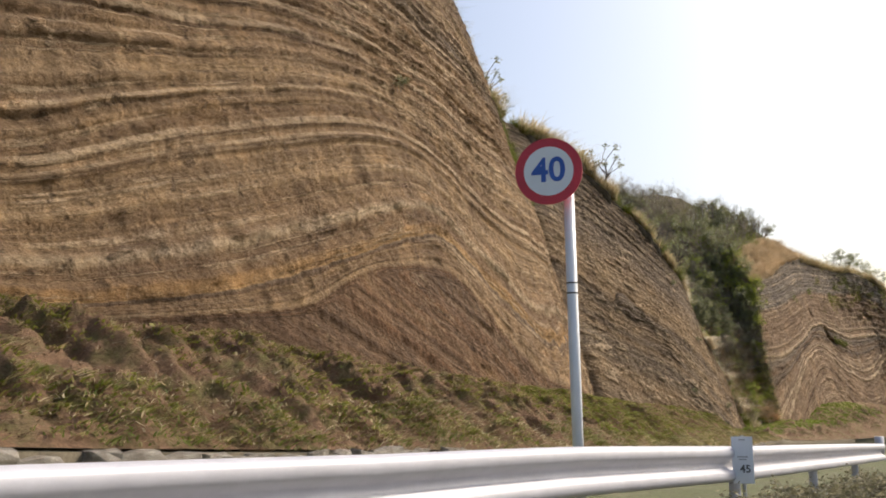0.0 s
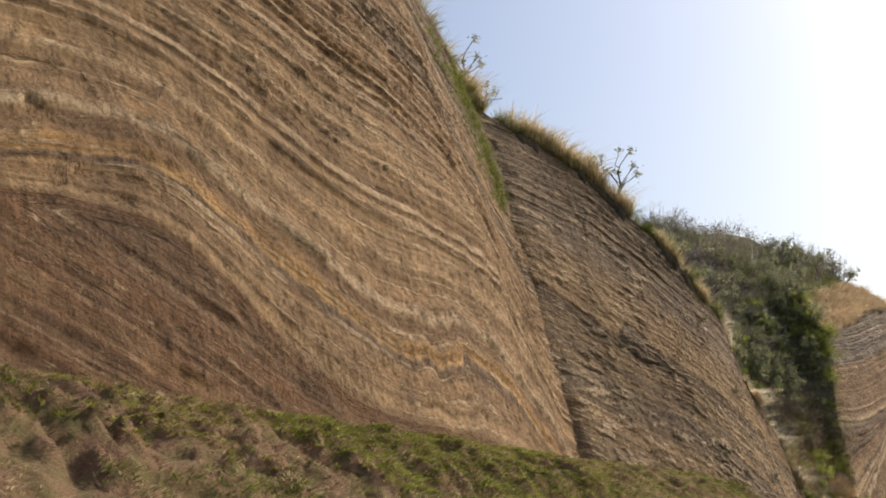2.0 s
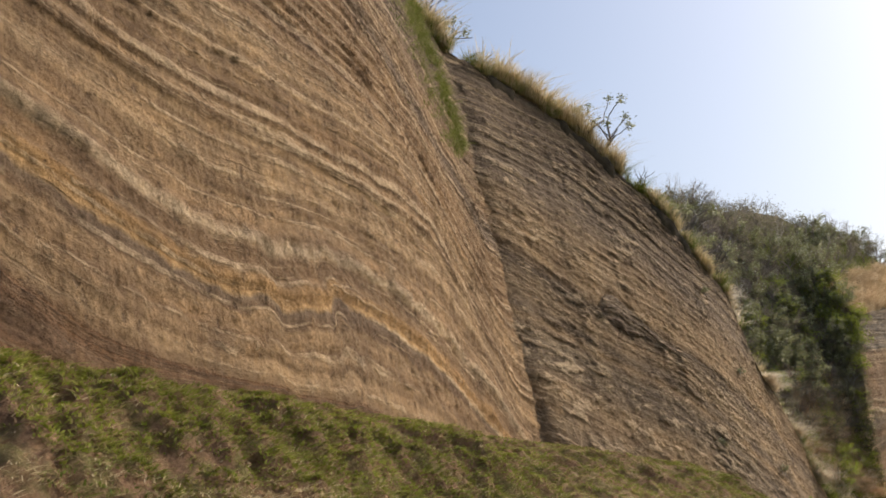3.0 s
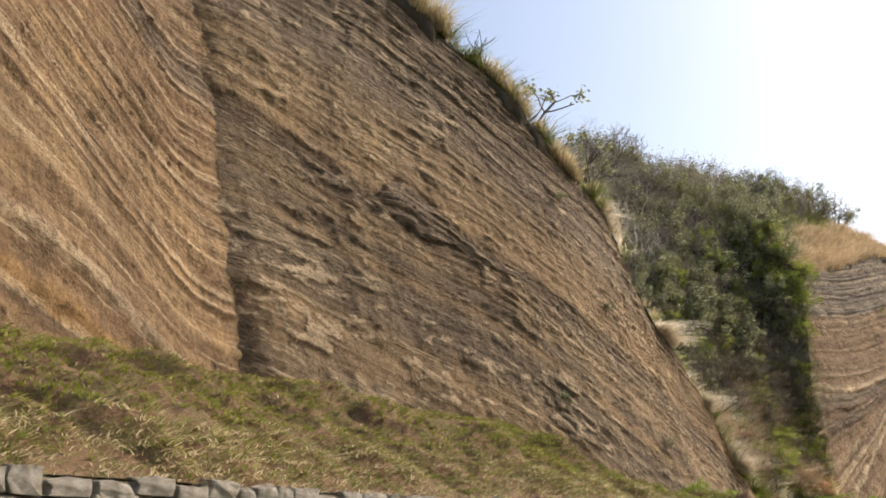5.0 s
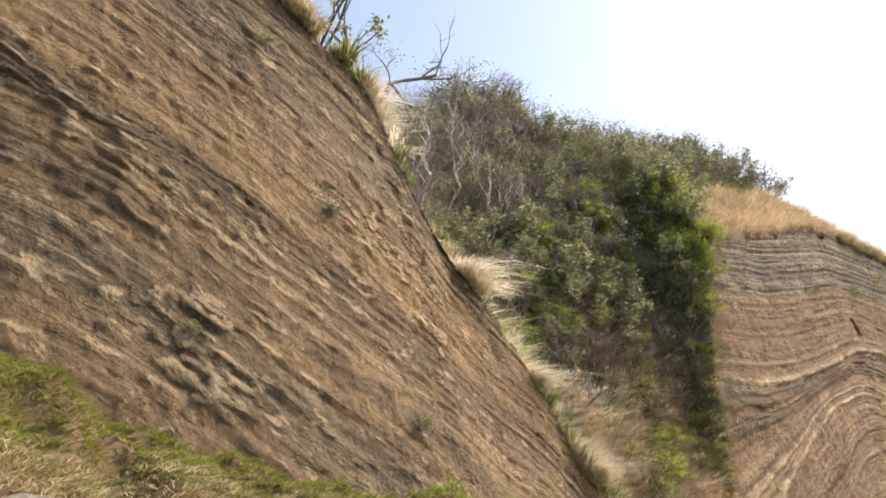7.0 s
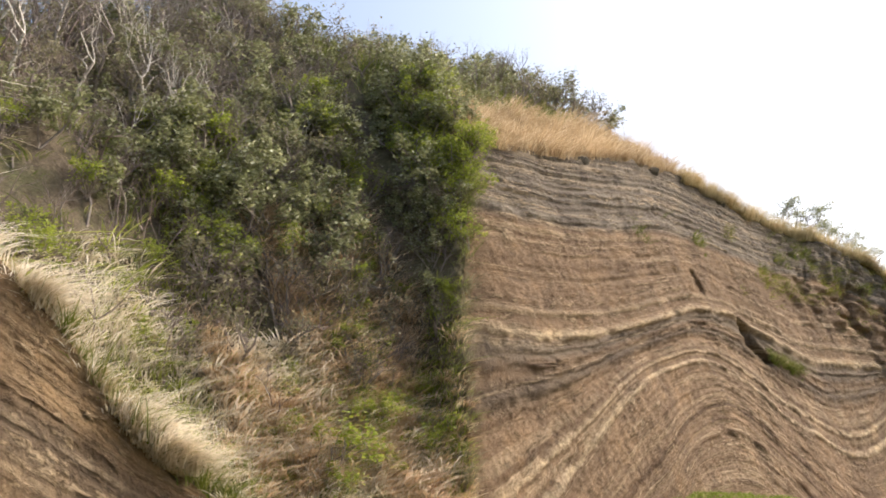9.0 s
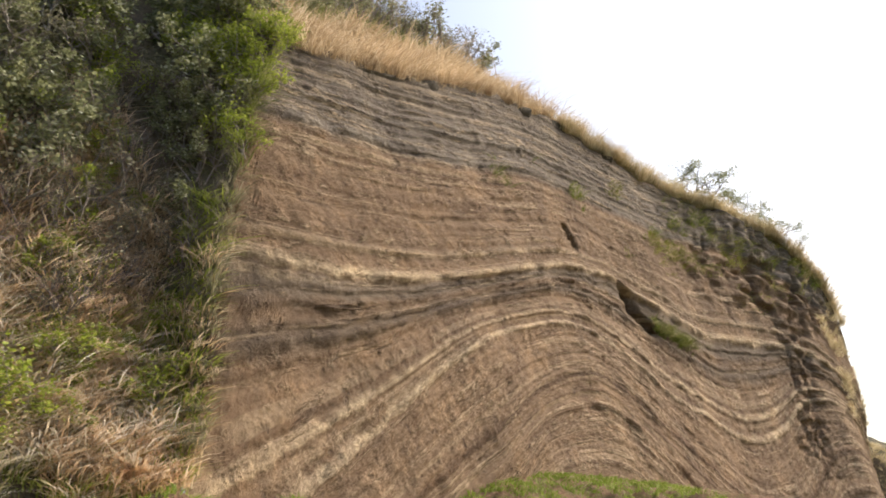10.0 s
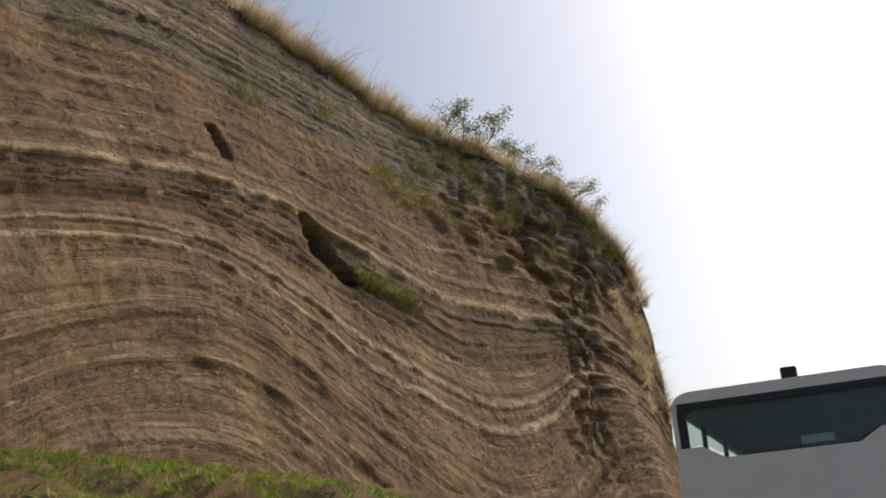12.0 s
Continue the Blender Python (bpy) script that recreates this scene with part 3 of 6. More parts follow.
# the blunt lens of dark beds that tapers out along the middle face: its middle line and half thickness
LENS = ([(10.6, 6.8), (12.1, 6.75), (13.3, 6.15), (14.8, 5.75), (17.1, 4.55), (19.8, 3.9), (24, 2.4), (30, 0.5)],
        [(10.5, 0.0), (10.9, 0.6), (11.5, 1.05), (12.3, 1.25), (13.3, 1.2), (14.8, 0.6), (17, 0.32), (20, 0.16), (24, 0.08), (27, 0.0)])


def corner_bulge(u, z):
    """The first cliff swells out towards the corner that it makes with the second."""
    u = u + 1.6 * (fbm(z * 0.55, 0 * u, 0 * u + 2, 3) - 0.5) * np.clip((u - 108) / 6, 0, 1)
    k = np.clip((u - 90) / 22, 0, 1)
    return k * k * (3 - 2 * k) * np.interp(z, [-3, 0, 5, 9, 21, 28], [0.3, 0.65, 1.0, 1.2, 1.15, 0.8]) + 0.6 * np.exp(-((u - 95) / 9) ** 2) * np.clip((z - 5) / 5, 0, 1)


def crevice(u, z):
    """The ragged cleft in the corner of the second cliff."""
    wide = 0.6 + 0.9 * vnoise(z * 0.5, 0 * u, 0 * u + 5)
    return -0.75 * np.exp(-((u - 2.2 - 0.8 * (vnoise(z * 0.8, 0 * u, 0 * u + 1) - 0.5)) / wide) ** 2) * (0.4 + vnoise(z * 0.9, u * 0.4, 0 * u + 9))


def core_beds(u, z, s):
    """Below the orange bed the core of the fold dips one way; the trough of the orange bed is crumpled."""
    tri = np.abs(np.modf((z + 0.42 * (u - 71) + 40) / 11)[0] * 2 - 1)
    crumple = np.clip((u - 83) / 3, 0, 1) * np.clip((94 - u) / 3, 0, 1) * np.exp(-(s / 1.6) ** 2)
    s = s + 0.32 * crumple * (vnoise(u * 0.85, 0 * u, 0 * u + 4) + 0.5 * vnoise(u * 1.9, 0 * u, 0 * u + 6) - 0.75)
    return np.where(s < -1.7, -1.7 - 5.7 * tri * np.clip((-1.7 - s) / 0.4, 0, 1), s)


cliff_face("cliff_face_1", FACE_A, BASE_A, RIM_A, MARKS_A, MAT_ROCK_A, "tall cut cliff of folded ochre and brown ash beds", np.r_[np.arange(0, 40, 0.8), np.arange(40, FACE_A.length + 6, 0.16)], 260, 11, [(-8, 0.9), (0, 0.8), (3.5, 0.9), (5.0, 1.6), (6.5, 2.4), (20, 2.4)], corner_bulge, bend=core_beds, holes=((1.25, 0.28), (-0.75, 0.22)), blocky=0.12, lips=((1.25, 0.2, 0.2), (0.3, 0.22, 0.12), (2.6, 0.15, 0.12), (3.9, 0.15, 0.14)), calm=[(82, 1), (98, 0.85), (113, 0.5)])
cliff_face("cliff_face_2", FACE_B, BASE_B, RIM_B, MARKS_B, MAT_ROCK_B, "grey-brown cut cliff of slanting ash beds", np.arange(-6, FACE_B.length, 0.14), 235, 23, [(-12, 0.6), (0, 0.55), (7, 0.7), (9, 0.9), (14, 0.9), (15, 1.3), (20, 1.0)], crevice, lens=LENS, blocky=0.11, flake=0.12)
cliff_face("cliff_face_3", FACE_C, BASE_C, RIM_C, MARKS_C, MAT_ROCK_C, "brown cut cliff with arched ash beds under a grey cap", np.r_[np.arange(0, FACE_C.length, 0.18), FACE_C.length], 225, 37, [(-14, 0.9), (-3, 0.9), (-1.8, 1.1), (-1.2, 2.3), (-0.35, 2.3), (-0.15, 0.6), (0.6, 0.6), (4.4, 0.6), (5, 1.5), (13, 1.5)], cave, blocky=0.10, calm=[(0, 1), (34, 1), (44, 0.55), (60, 0.7)], lips=((-3.18, 0.13, 0.16), (-2.5, 0.13, 0.14), (0.1, 0.22, 0.24), (1.0, 0.14, 0.12), (-0.75, 0.12, 0.15), (-1.25, 0.12, 0.15), (-8.0, 0.2, 0.15)))

# ---- hill behind the cut ----
hill_p, hill_z, hill_g, hill_n = [], [], [], []
for c, rim, g in ((FACE_A, RIM_A, [(0, 0.3), (117, 0.3)]), (FACE_B, RIM_B, [(0, 0.3), (22, 0.3), (32, 0.5), (38, 0.8), (42, 1.3)])):
    I_B = len(hill_p)
    for u in np.arange(0, c.length, 1.0):
        z = table(u, rim)
        x, y, _ = c.at(u, z)
        hill_p.append((x, y)), hill_z.append(z - 0.15), hill_g.append(table(u, g)), hill_n.append([-float(q) for q in c.normal(u)])
I_G = len(hill_p)
for f in np.arange(0.06, 0.97, 0.06):
    hill_p.append((42.7 + 6.3 * f, 130.2 + 5.4 * f)), hill_z.append(-7.4 + 1.3 * f), hill_g.append(1.5), hill_n.append((-0.84, 0.54))
I_C = len(hill_p)
for u in np.r_[np.arange(0.2, 8, 0.5), np.arange(8, FACE_C.length, 1.0)]:
    z = table(u, RIM_C)
    x, y, _ = FACE_C.at(u, z)
    hill_p.append((x, y)), hill_z.append(z - 0.15), hill_g.append(table(u, [(0, 1.0), (32, 1.0), (38, 0.85), (46, 0.4), (54, 0.12), (90, 0.0)])), hill_n.append([-float(q) for q in FACE_C.normal(u)])
hill_p, hill_z, hill_g = np.array(hill_p, float), np.array(hill_z, float), np.array(hill_g, float)
ker = np.ones(15) / 15
hill_b = np.array(hill_n, float)
hill_b = np.stack([np.convolve(np.pad(hill_b[:, i], 7, mode="edge"), ker, "valid") for i in (0, 1)], -1)
hill_b /= np.linalg.norm(hill_b, axis=1)[:, None]
HV = np.r_[0, 0.5, 1, 1.5, 2, 3, 4, 5, 6, 7, 8, 9, 10, 12, 14, 16, 18, 20, 23, 26, 30, 35, 42, 50, 60, 75, 95]


PROF_GULLY = [(0, 0), (3, 3.5), (5, 7), (8, 13), (10, 16.5), (14, 21.5), (19, 28), (25, 36), (30, 37), (95, 25)]
PROF_CAP = [(0, 0), (8, 7.5), (22, 15.2), (28, 15.6), (40, 13), (95, 2)]
PROF_FLAT = [(0, 0), (10, 1.6), (30, 1.0), (95, -8)]


def hill_height(i, v):
    """Height of the hill v metres behind the rim at station i."""
    i, v = np.asarray(i, float), np.asarray(v, float)
    g = np.interp(i, np.arange(len(hill_g)), hill_g)
    z0 = np.interp(i, np.arange(len(hill_z)), hill_z)
    wet = np.interp(i, [I_B + 33, I_B + 38, I_C + 1, I_C + 16], [0, 1, 1, 0])
    cap = np.interp(i, [I_C + 1, I_C + 16], [0, 1])
    p = table(v, PROF_GULLY)
    p = p * np.interp(i, [I_B + 34, I_B + 40, I_B + 46, I_B + 50, I_G], [0.1, 0.2, 0.6, 0.9, 1.0])
    top = np.interp(i, [I_B + 46, I_G], [16.5, 25.5])
    p = np.minimum(p, top) + np.maximum(p - top, 0) * np.interp(i, [I_G, I_C + 2], [0.15, 0.6])
    return z0 + wet * p + cap * g * table(v, PROF_CAP) + (1 - np.clip(wet + cap, 0, 1)) * table(v, PROF_FLAT)


hv = len(HV)
idx = np.arange(len(hill_p))
HZ = hill_height(np.repeat(idx[:, None], hv, 1), np.repeat(HV[None, :], len(idx), 0))
HX = hill_p[:, 0:1] + hill_b[:, 0:1] * HV
HY = hill_p[:, 1:2] + hill_b[:, 1:2] * HV
HZ = HZ + (fbm(HX * 0.25, HY * 0.25, 0 * HX, 4) - 0.5) * 1.4 * np.clip(HV / 4, 0, 1)
hill = mesh_object("hillside", np.stack([HX, HY, HZ], -1).reshape(-1, 3), grid_faces(len(idx), hv), MAT_HILL)
tagged(hill, "steep overgrown hillside above the cut cliffs", "hillside", kind="structure")


def on_hill(i, v):
    """A point of the hill at station i, v metres behind the rim."""
    a = np.arange(len(hill_p))
    x = np.interp(i, a, hill_p[:, 0]) + np.interp(i, a, hill_b[:, 0]) * v
    y = np.interp(i, a, hill_p[:, 1]) + np.interp(i, a, hill_b[:, 1]) * v
    z = hill_height(i, v) + (fbm(x * 0.25, y * 0.25, 0 * x, 4) - 0.5) * 1.4 * np.clip(v / 4, 0, 1)
    return np.stack([x, y, z], -1)


# ---- ground, road ----
gx, gy = np.meshgrid(np.r_[-2600, -900, -300, np.arange(-120, 260, 6), 400, 900, 2600], np.r_[-2600, -900, -300, np.arange(-120, 320, 6), 500, 900, 2600], indexing="ij")
near = np.argmin((gx.ravel()[:, None] - road_line[::4, 0]) ** 2 + (gy.ravel()[:, None] - road_line[::4, 1]) ** 2, axis=1)
gz = road_line[::4, 2][near].reshape(gx.shape) - 0.35
ground = mesh_object("ground", np.stack([gx, gy, gz], -1).reshape(-1, 3), grid_faces(*gx.shape), MAT_GROUND)
tagged(ground, "flat grassy verge and open ground", "ground", kind="structure")
# a wooded ridge far off past the end of the cliffs
ridge_line, ridge_u = curve([(60, 485), (120, 466), (170, 450), (206, 437), (216, 433), (240, 421), (290, 396), (350, 362), (420, 330)], 2.0)
ridge_top = soft_table(ridge_u, [(0, 44), (64, 42), (116, 38), (155, 33.2), (166, 28.4), (193, 23.8), (249, 14), (318, -2), (396, -13)], 6)
ridge_v = np.r_[np.linspace(-70, 0, 36), 8, 20, 45, 90]
RU, RV = np.meshgrid(ridge_u, ridge_v, indexing="ij")
rt2 = np.gradient(ridge_line[:, :2], axis=0)
rt2 /= np.linalg.norm(rt2, axis=1)[:, None]
RX, RY = ridge_line[:, 0:1] - rt2[:, 1:2] * RV, ridge_line[:, 1:2] + rt2[:, 0:1] * RV
RZ = -14 + (ridge_top[:, None] + 14) * np.interp(RV, [-70, -30, 0, 30, 90], [0, 0.72, 1, 0.7, 0])
RZ = RZ + ((fbm(RX * 0.05, RY * 0.05, 0 * RX, 3) - 0.5) * 6 + (fbm(RX * 0.35, RY * 0.35, 0 * RX + 4, 3) - 0.5) * 4.5) * np.clip((70 + RV) / 20, 0, 1)
far_hill = mesh_object("far_hill", np.stack([RX, RY, RZ], -1).reshape(-1, 3), grid_faces(len(ridge_u), len(ridge_v)), MAT_RIDGE)
tagged(far_hill, "dark wooded ridge far off past the cliffs", "hill", kind="structure")


def mound_at(a, r):
    """A point of the mound against the cliff's end: angle, share of its radius."""
    x, y = 102.2 + 5.6 * r * np.cos(a), 207.2 + 6.5 * r * np.sin(a)
    z = -13 + 16.0 * np.sqrt(np.clip(1 - r ** 3, 0, 1)) + (fbm(x * 0.5, y * 0.5, 0 * x, 3) - 0.5) * 1.6
    return np.stack([x, y, z], -1)


MA, MR = np.meshgrid(np.linspace(0, 2 * math.pi, 73), np.sin(np.linspace(0, math.pi / 2, 30)), indexing="ij")
mound = mesh_object("mound", mound_at(MA, MR).reshape(-1, 3), grid_faces(73, 30), MAT_HILL)
tagged(mound, "steep mound of soil and dry grass at the cliff's end", "mound", kind="structure")
rs = np.arange(0, road_s[-1], 1.0)
RL = np.array([-4.4, -4.3, 0, 1.9, 2.0])
road = mesh_object("road", np.stack([road_at(rs, a, -0.05 if a in (-4.4, 2.0) else 0.02) for a in RL], 1).reshape(-1, 3), grid_faces(len(rs), len(RL)), MAT_ROAD)
tagged(road, "grey asphalt road along the cliffs", "road", kind="structure")
for name, a in (("edge_line", 1.65), ("centre_line", -1.2)):
    ln = mesh_object(name, np.stack([road_at(rs, a + d, 0.026) for d in (0.06, -0.06)], 1).reshape(-1, 3), grid_faces(len(rs), 2), MAT_LINE)
    tagged(ln, "white painted road line", "road marking", kind="structure")

# ---- bank between the stone wall and the cliffs ----
wall_s = S0 + np.arange(-40, 190, 1.0)
wall_left = np.interp(wall_s - S0, [-40, 0, 60, 85, 110, 140, 190], [12, 12.5, 14, 13.5, 14, 16, 16])
wall_up = np.interp(wall_s - S0, [-40, 4, 18, 34, 48, 65, 90, 190], [0.82, 0.82, 0.66, 0.62, 0.85, 1.41, 1.37, 1.0])
foot = []
for c, base in ((FACE_A, BASE_A), (FACE_B, BASE_B)):
    for u in np.arange(0, c.length, 1.0):
        z = table(u, base)
        foot.append([float(q) for q in c.at(u, z)])
for f in np.arange(0.06, 0.97, 0.1):
    foot.append([42.7 + 6.3 * f, 130.2 + 5.4 * f, -7.3 + 1.3 * f])
for u in np.arange(0, FACE_C.length, 1.0):
    z = table(u, BASE_C)
    foot.append([float(q) for q in FACE_C.at(u, z)])
foot = np.array(foot)
wall_top = np.array([road_at(s, a, b) for s, a, b in zip(wall_s, wall_left, wall_up)])
# each wall station meets the foot of the cliff opposite it
mate = np.array([np.argmin(np.hypot(foot[:, 0] - p[0], foot[:, 1] - p[1])) for p in wall_top], float)
mate = np.maximum.accumulate(mate)
mate = np.convolve(np.pad(mate, 5, mode="edge"), np.ones(11) / 11, "valid")
BN = 100


def bank_ridge(i, f, x, y):
    """Washed ribs that run slantwise down the bank, about -0.6 to 0.6."""
    k = i + 1.2 * f + 0.9 * fbm(x * 0.5, y * 0.5, 0 * x, 2)
    return (vnoise(k * 0.75, f * 1.6, 0 * x) - 0.5) * 0.8 + (vnoise(k * 1.9, f * 3.0, 0 * x + 5) - 0.5) * 0.5 + (vnoise(k * 3.6, f * 6.0, 0 * x + 8) - 0.5) * 0.5 + (fbm(k * 2.4, f * 9.0, 0 * x + 3, 3) - 0.5) * 0.85 + (fbm(x * 2.6, y * 2.6, 0 * x, 2) - 0.5) * 0.25


def bank_at(i, f):
    """A point of the bank: wall station i, share f of the way up to the cliff."""
    a = np.arange(len(wall_top))
    w = np.stack([np.interp(i, a, wall_top[:, k]) for k in range(3)], -1)
    m = np.interp(i, a, mate)
    q = np.stack([np.interp(m, np.arange(len(foot)), foot[:, k]) for k in range(3)], -1)
    f = np.asarray(f)[..., None]
    p = w + (q - w) * f
    x, y = p[..., 0], p[..., 1]
    hump = np.sin(np.pi * np.clip(f[..., 0], 0, 1)) ** 0.6
    lump = ((fbm(x * 0.45, y * 0.45, 0 * x, 4) - 0.5) * 0.9 + 1.05 * bank_ridge(i, f[..., 0], x, y)) * hump
    p[..., 2] += lump + 0.55 * np.sin(np.pi * f[..., 0]) * np.linalg.norm(q - w, axis=-1) / 12
    return p


bi = np.r_[np.arange(0, 40, 1.0), np.arange(40, 130, 0.16), np.arange(130, len(wall_top) - 1, 0.5)]
BI, BF = np.meshgrid(bi, np.linspace(0, 1.04, BN), indexing="ij")
bank = mesh_object("grass_bank", bank_at(BI, BF).reshape(-1, 3), grid_faces(len(bi), BN), MAT_BANK)
tagged(bank, "rough bank of soil and green grass under the cliffs", "bank", kind="structure")


# ---- dark soil lip under the grass of the rims ----
MAT_LIP = ground_material("dark_humus", [(0.3, (0.05, 0.04, 0.028)), (0.6, (0.085, 0.068, 0.047)), (0.75, (0.10, 0.09, 0.045))], 1.5, 0.15)


def soil_lip(cliff, rim, u0, u1, seed, deep=1.3):
    u = np.arange(u0, u1, 0.25)
    z = soft_table(u, rim, 0.8) + (vnoise(u * 0.9, seed, 0) - 0.5) * 0.5
    size = np.clip(vnoise(u * 0.45, seed + 2, 0) * 2.6 - 0.95, 0.0, 1) * (0.5 + 0.5 * vnoise(u * 1.7, seed, 1))
    rows = []
    for dz, out in ((-0.75, -0.25), (-0.5, 0.25), (-0.15, 0.55), (0.1, 0.35), (0.2, -0.3), (0.1, -1.5)):
        k = dz if dz > 0 else dz * size * deep
        o = (out + 0.3) * size - 0.3 if out > 0 else out
        rows.append(np.stack(cliff.at(u, z + k + 0.1 * (vnoise(u * 2.1, seed, dz) - 0.5), o + 0.25 * (vnoise(u * 1.3, seed + 4, dz * 3) - 0.5)), -1))
    ob = mesh_object("soil_edge", np.stack(rows, 1).reshape(-1, 3), grid_faces(len(u), 6), MAT_LIP)
    return tagged(ob, "dark humus edge overhanging the cliff top", "soil", kind="structure")


soil_lip(FACE_B, RIM_B, 1, 26, 3, 2.3)
soil_lip(FACE_C, RIM_C, 8, 52, 9)


# ---- grass and leaves ----
rng = np.random.default_rng(7)


def blades(name, roots, height, width, count, mat, lean=(0, 0), spread=0.45, radius=0.12, droop=0.5, bends=1, curl=0.0):
    """Bent blades in tufts at the roots: one mesh, each blade an island of bends + 1 pieces."""
    roots = np.repeat(np.asarray(roots, float), count, 0)
    n = len(roots)
    h = np.repeat(np.broadcast_to(np.asarray(height, float), (n // count,)), count) * rng.uniform(0.55, 1.1, n)
    a = rng.uniform(0, 2 * np.pi, n)
    r = radius * np.sqrt(rng.uniform(0, 1, n))
    b = roots + np.c_[np.cos(a) * r, np.sin(a) * r, np.full(n, -0.05)]
    own = np.repeat(rng.normal(0, 0.75 * spread, (n // count, 2)), count, 0)
    d = np.c_[np.cos(a), np.sin(a)] * rng.uniform(0.1, 1, n)[:, None] * spread + np.asarray(lean, float) + own
    side = np.c_[-np.sin(a + rng.normal(0, 0.6, n)), np.cos(a), np.zeros(n)] * width * rng.uniform(0.6, 1.2, n)[:, None]
    cols = []
    for t in np.linspace(0, 1, bends + 2):
        c = b + np.c_[d * h[:, None] * (1 + droop) * t ** 1.7, h * (1.24 * t - (0.24 + 0.25 * droop + curl) * t * t)]
        cols += [c] if t == 1 else [c - side * (1 - 0.35 * t), c + side * (1 - 0.35 * t)]
    v = np.stack(cols, 1).reshape(-1, 3)
    m = len(cols)
    k = np.arange(n)[:, None] * m
    faces = []
    for q in range(bends):
        faces += (k + np.array([0, 1, 3, 2]) + 2 * q).tolist()
    me = bpy.data.meshes.new(name)
    me.from_pydata(v.tolist(), [], faces + (k + np.array([m - 3, m - 2, m - 1])).tolist())
    me.materials.append(mat)
    ob = new(name, me)
    return ob


def leaf_cloud(name, centres, size, mat, parent=None, flat=0.5):
    """Small bent leaves at the centres, each an island of two triangles folded along its rib."""
    n = len(centres)
    a = rng.uniform(0, 2 * np.pi, n)
    t = rng.uniform(-0.9, 0.9, n)
    d = np.c_[np.cos(a) * np.cos(t), np.sin(a) * np.cos(t), np.sin(t) * flat]
    s = np.cross(d, rng.normal(0, 1, (n, 3)) + np.array([0, 0, 1.2]))
    s /= np.linalg.norm(s, axis=1)[:, None] + 1e-6
    L = (size * rng.uniform(0.6, 1.25, n))[:, None]
    v = np.stack([centres - d * L, centres + s * L * 0.42, centres + d * L, centres - s * L * 0.42], 1).reshape(-1, 3)
    k = np.arange(n)[:, None] * 4
    me = bpy.data.meshes.new(name)
    me.from_pydata(v.tolist(), [], (k + np.array([0, 1, 2])).tolist() + (k + np.array([0, 2, 3])).tolist())
    me.materials.append(mat)
    ob = new(name, me)
    ob.parent = parent
    return ob


def tubes(name, segments, mat, parent=None, sides=5):
    """Tapered limbs: segments of (from, to, radius, end radius) in one mesh."""
    verts, faces = [], []
    for p, q, r0, r1 in segments:
        p, q = Vector(p), Vector(q)
        ax = (q - p).normalized()
        e = ax.orthogonal().normalized()
        f = ax.cross(e)
        k = len(verts)
        for c, r in ((p, r0), (q, r1)):
            for i in range(sides):
                w = 2 * math.pi * i / sides
                verts.append(tuple(c + (e * math.cos(w) + f * math.sin(w)) * r))
        for i in range(sides):
            j = (i + 1) % sides
            faces.append((k + i, k + j, k + sides + j, k + sides + i))
    return mesh_object(name, verts, faces, mat, True, parent)


def limbs(start, way, length, radius, depth, rnd, bend=0.35, out=None, tips=None):
    """Grows crooked limbs; collects the segments and the places of the twigs' ends."""
    p, d = Vector(start), Vector(way).normalized()
    steps = 3
    for s in range(steps):
        d = (d + Vector((rnd.gauss(0, bend), rnd.gauss(0, bend), rnd.gauss(0.06, bend * 0.6)))).normalized()
        q = p + d * length / steps
        r0, r1 = radius * (1 - 0.25 * s / steps), radius * (1 - 0.25 * (s + 1) / steps)
        out.append((tuple(p), tuple(q), r0, r1))
        p = q
        if depth > 0 and s > 0:
            for _ in range(rnd.choice((1, 1, 2))):
                side = (d + Vector((rnd.gauss(0, 0.8), rnd.gauss(0, 0.8), rnd.gauss(0.2, 0.45)))).normalized()
                limbs(p, side, length * rnd.uniform(0.5, 0.75), r1 * 0.6, depth - 1, rnd, bend, out, tips)
    if depth <= 1:
        tips.append(tuple(p))


MAT_LEAF = leaf_material("dark_leaves", [(0.0, (0.15, 0.16, 0.072)), (0.6, (0.28, 0.285, 0.14)), (0.85, (0.42, 0.42, 0.24)), (1.0, (0.58, 0.58, 0.46))], 0.45)
MAT_OLIVE = leaf_material("olive_leaves", [(0.0, (0.13, 0.120, 0.068)), (0.6, (0.215, 0.196, 0.115)), (1.0, (0.38, 0.34, 0.23))], 0.5)
MAT_BARK = plain_material("grey_bark", (0.235, 0.195, 0.168), 0.9, 0, 0.3, 5)
MAT_STEM = plain_material("dark_stems", (0.11, 0.09, 0.078), 0.9, 0, 0.3, 5)
MAT_PALE_BARK = plain_material("pale_bark", (0.50, 0.455, 0.40), 0.9, 0, 0.3, 5)
MAT_TWIG = plain_material("brown_twigs", (0.21, 0.158, 0.142), 0.9, 0, 0.3, 5)


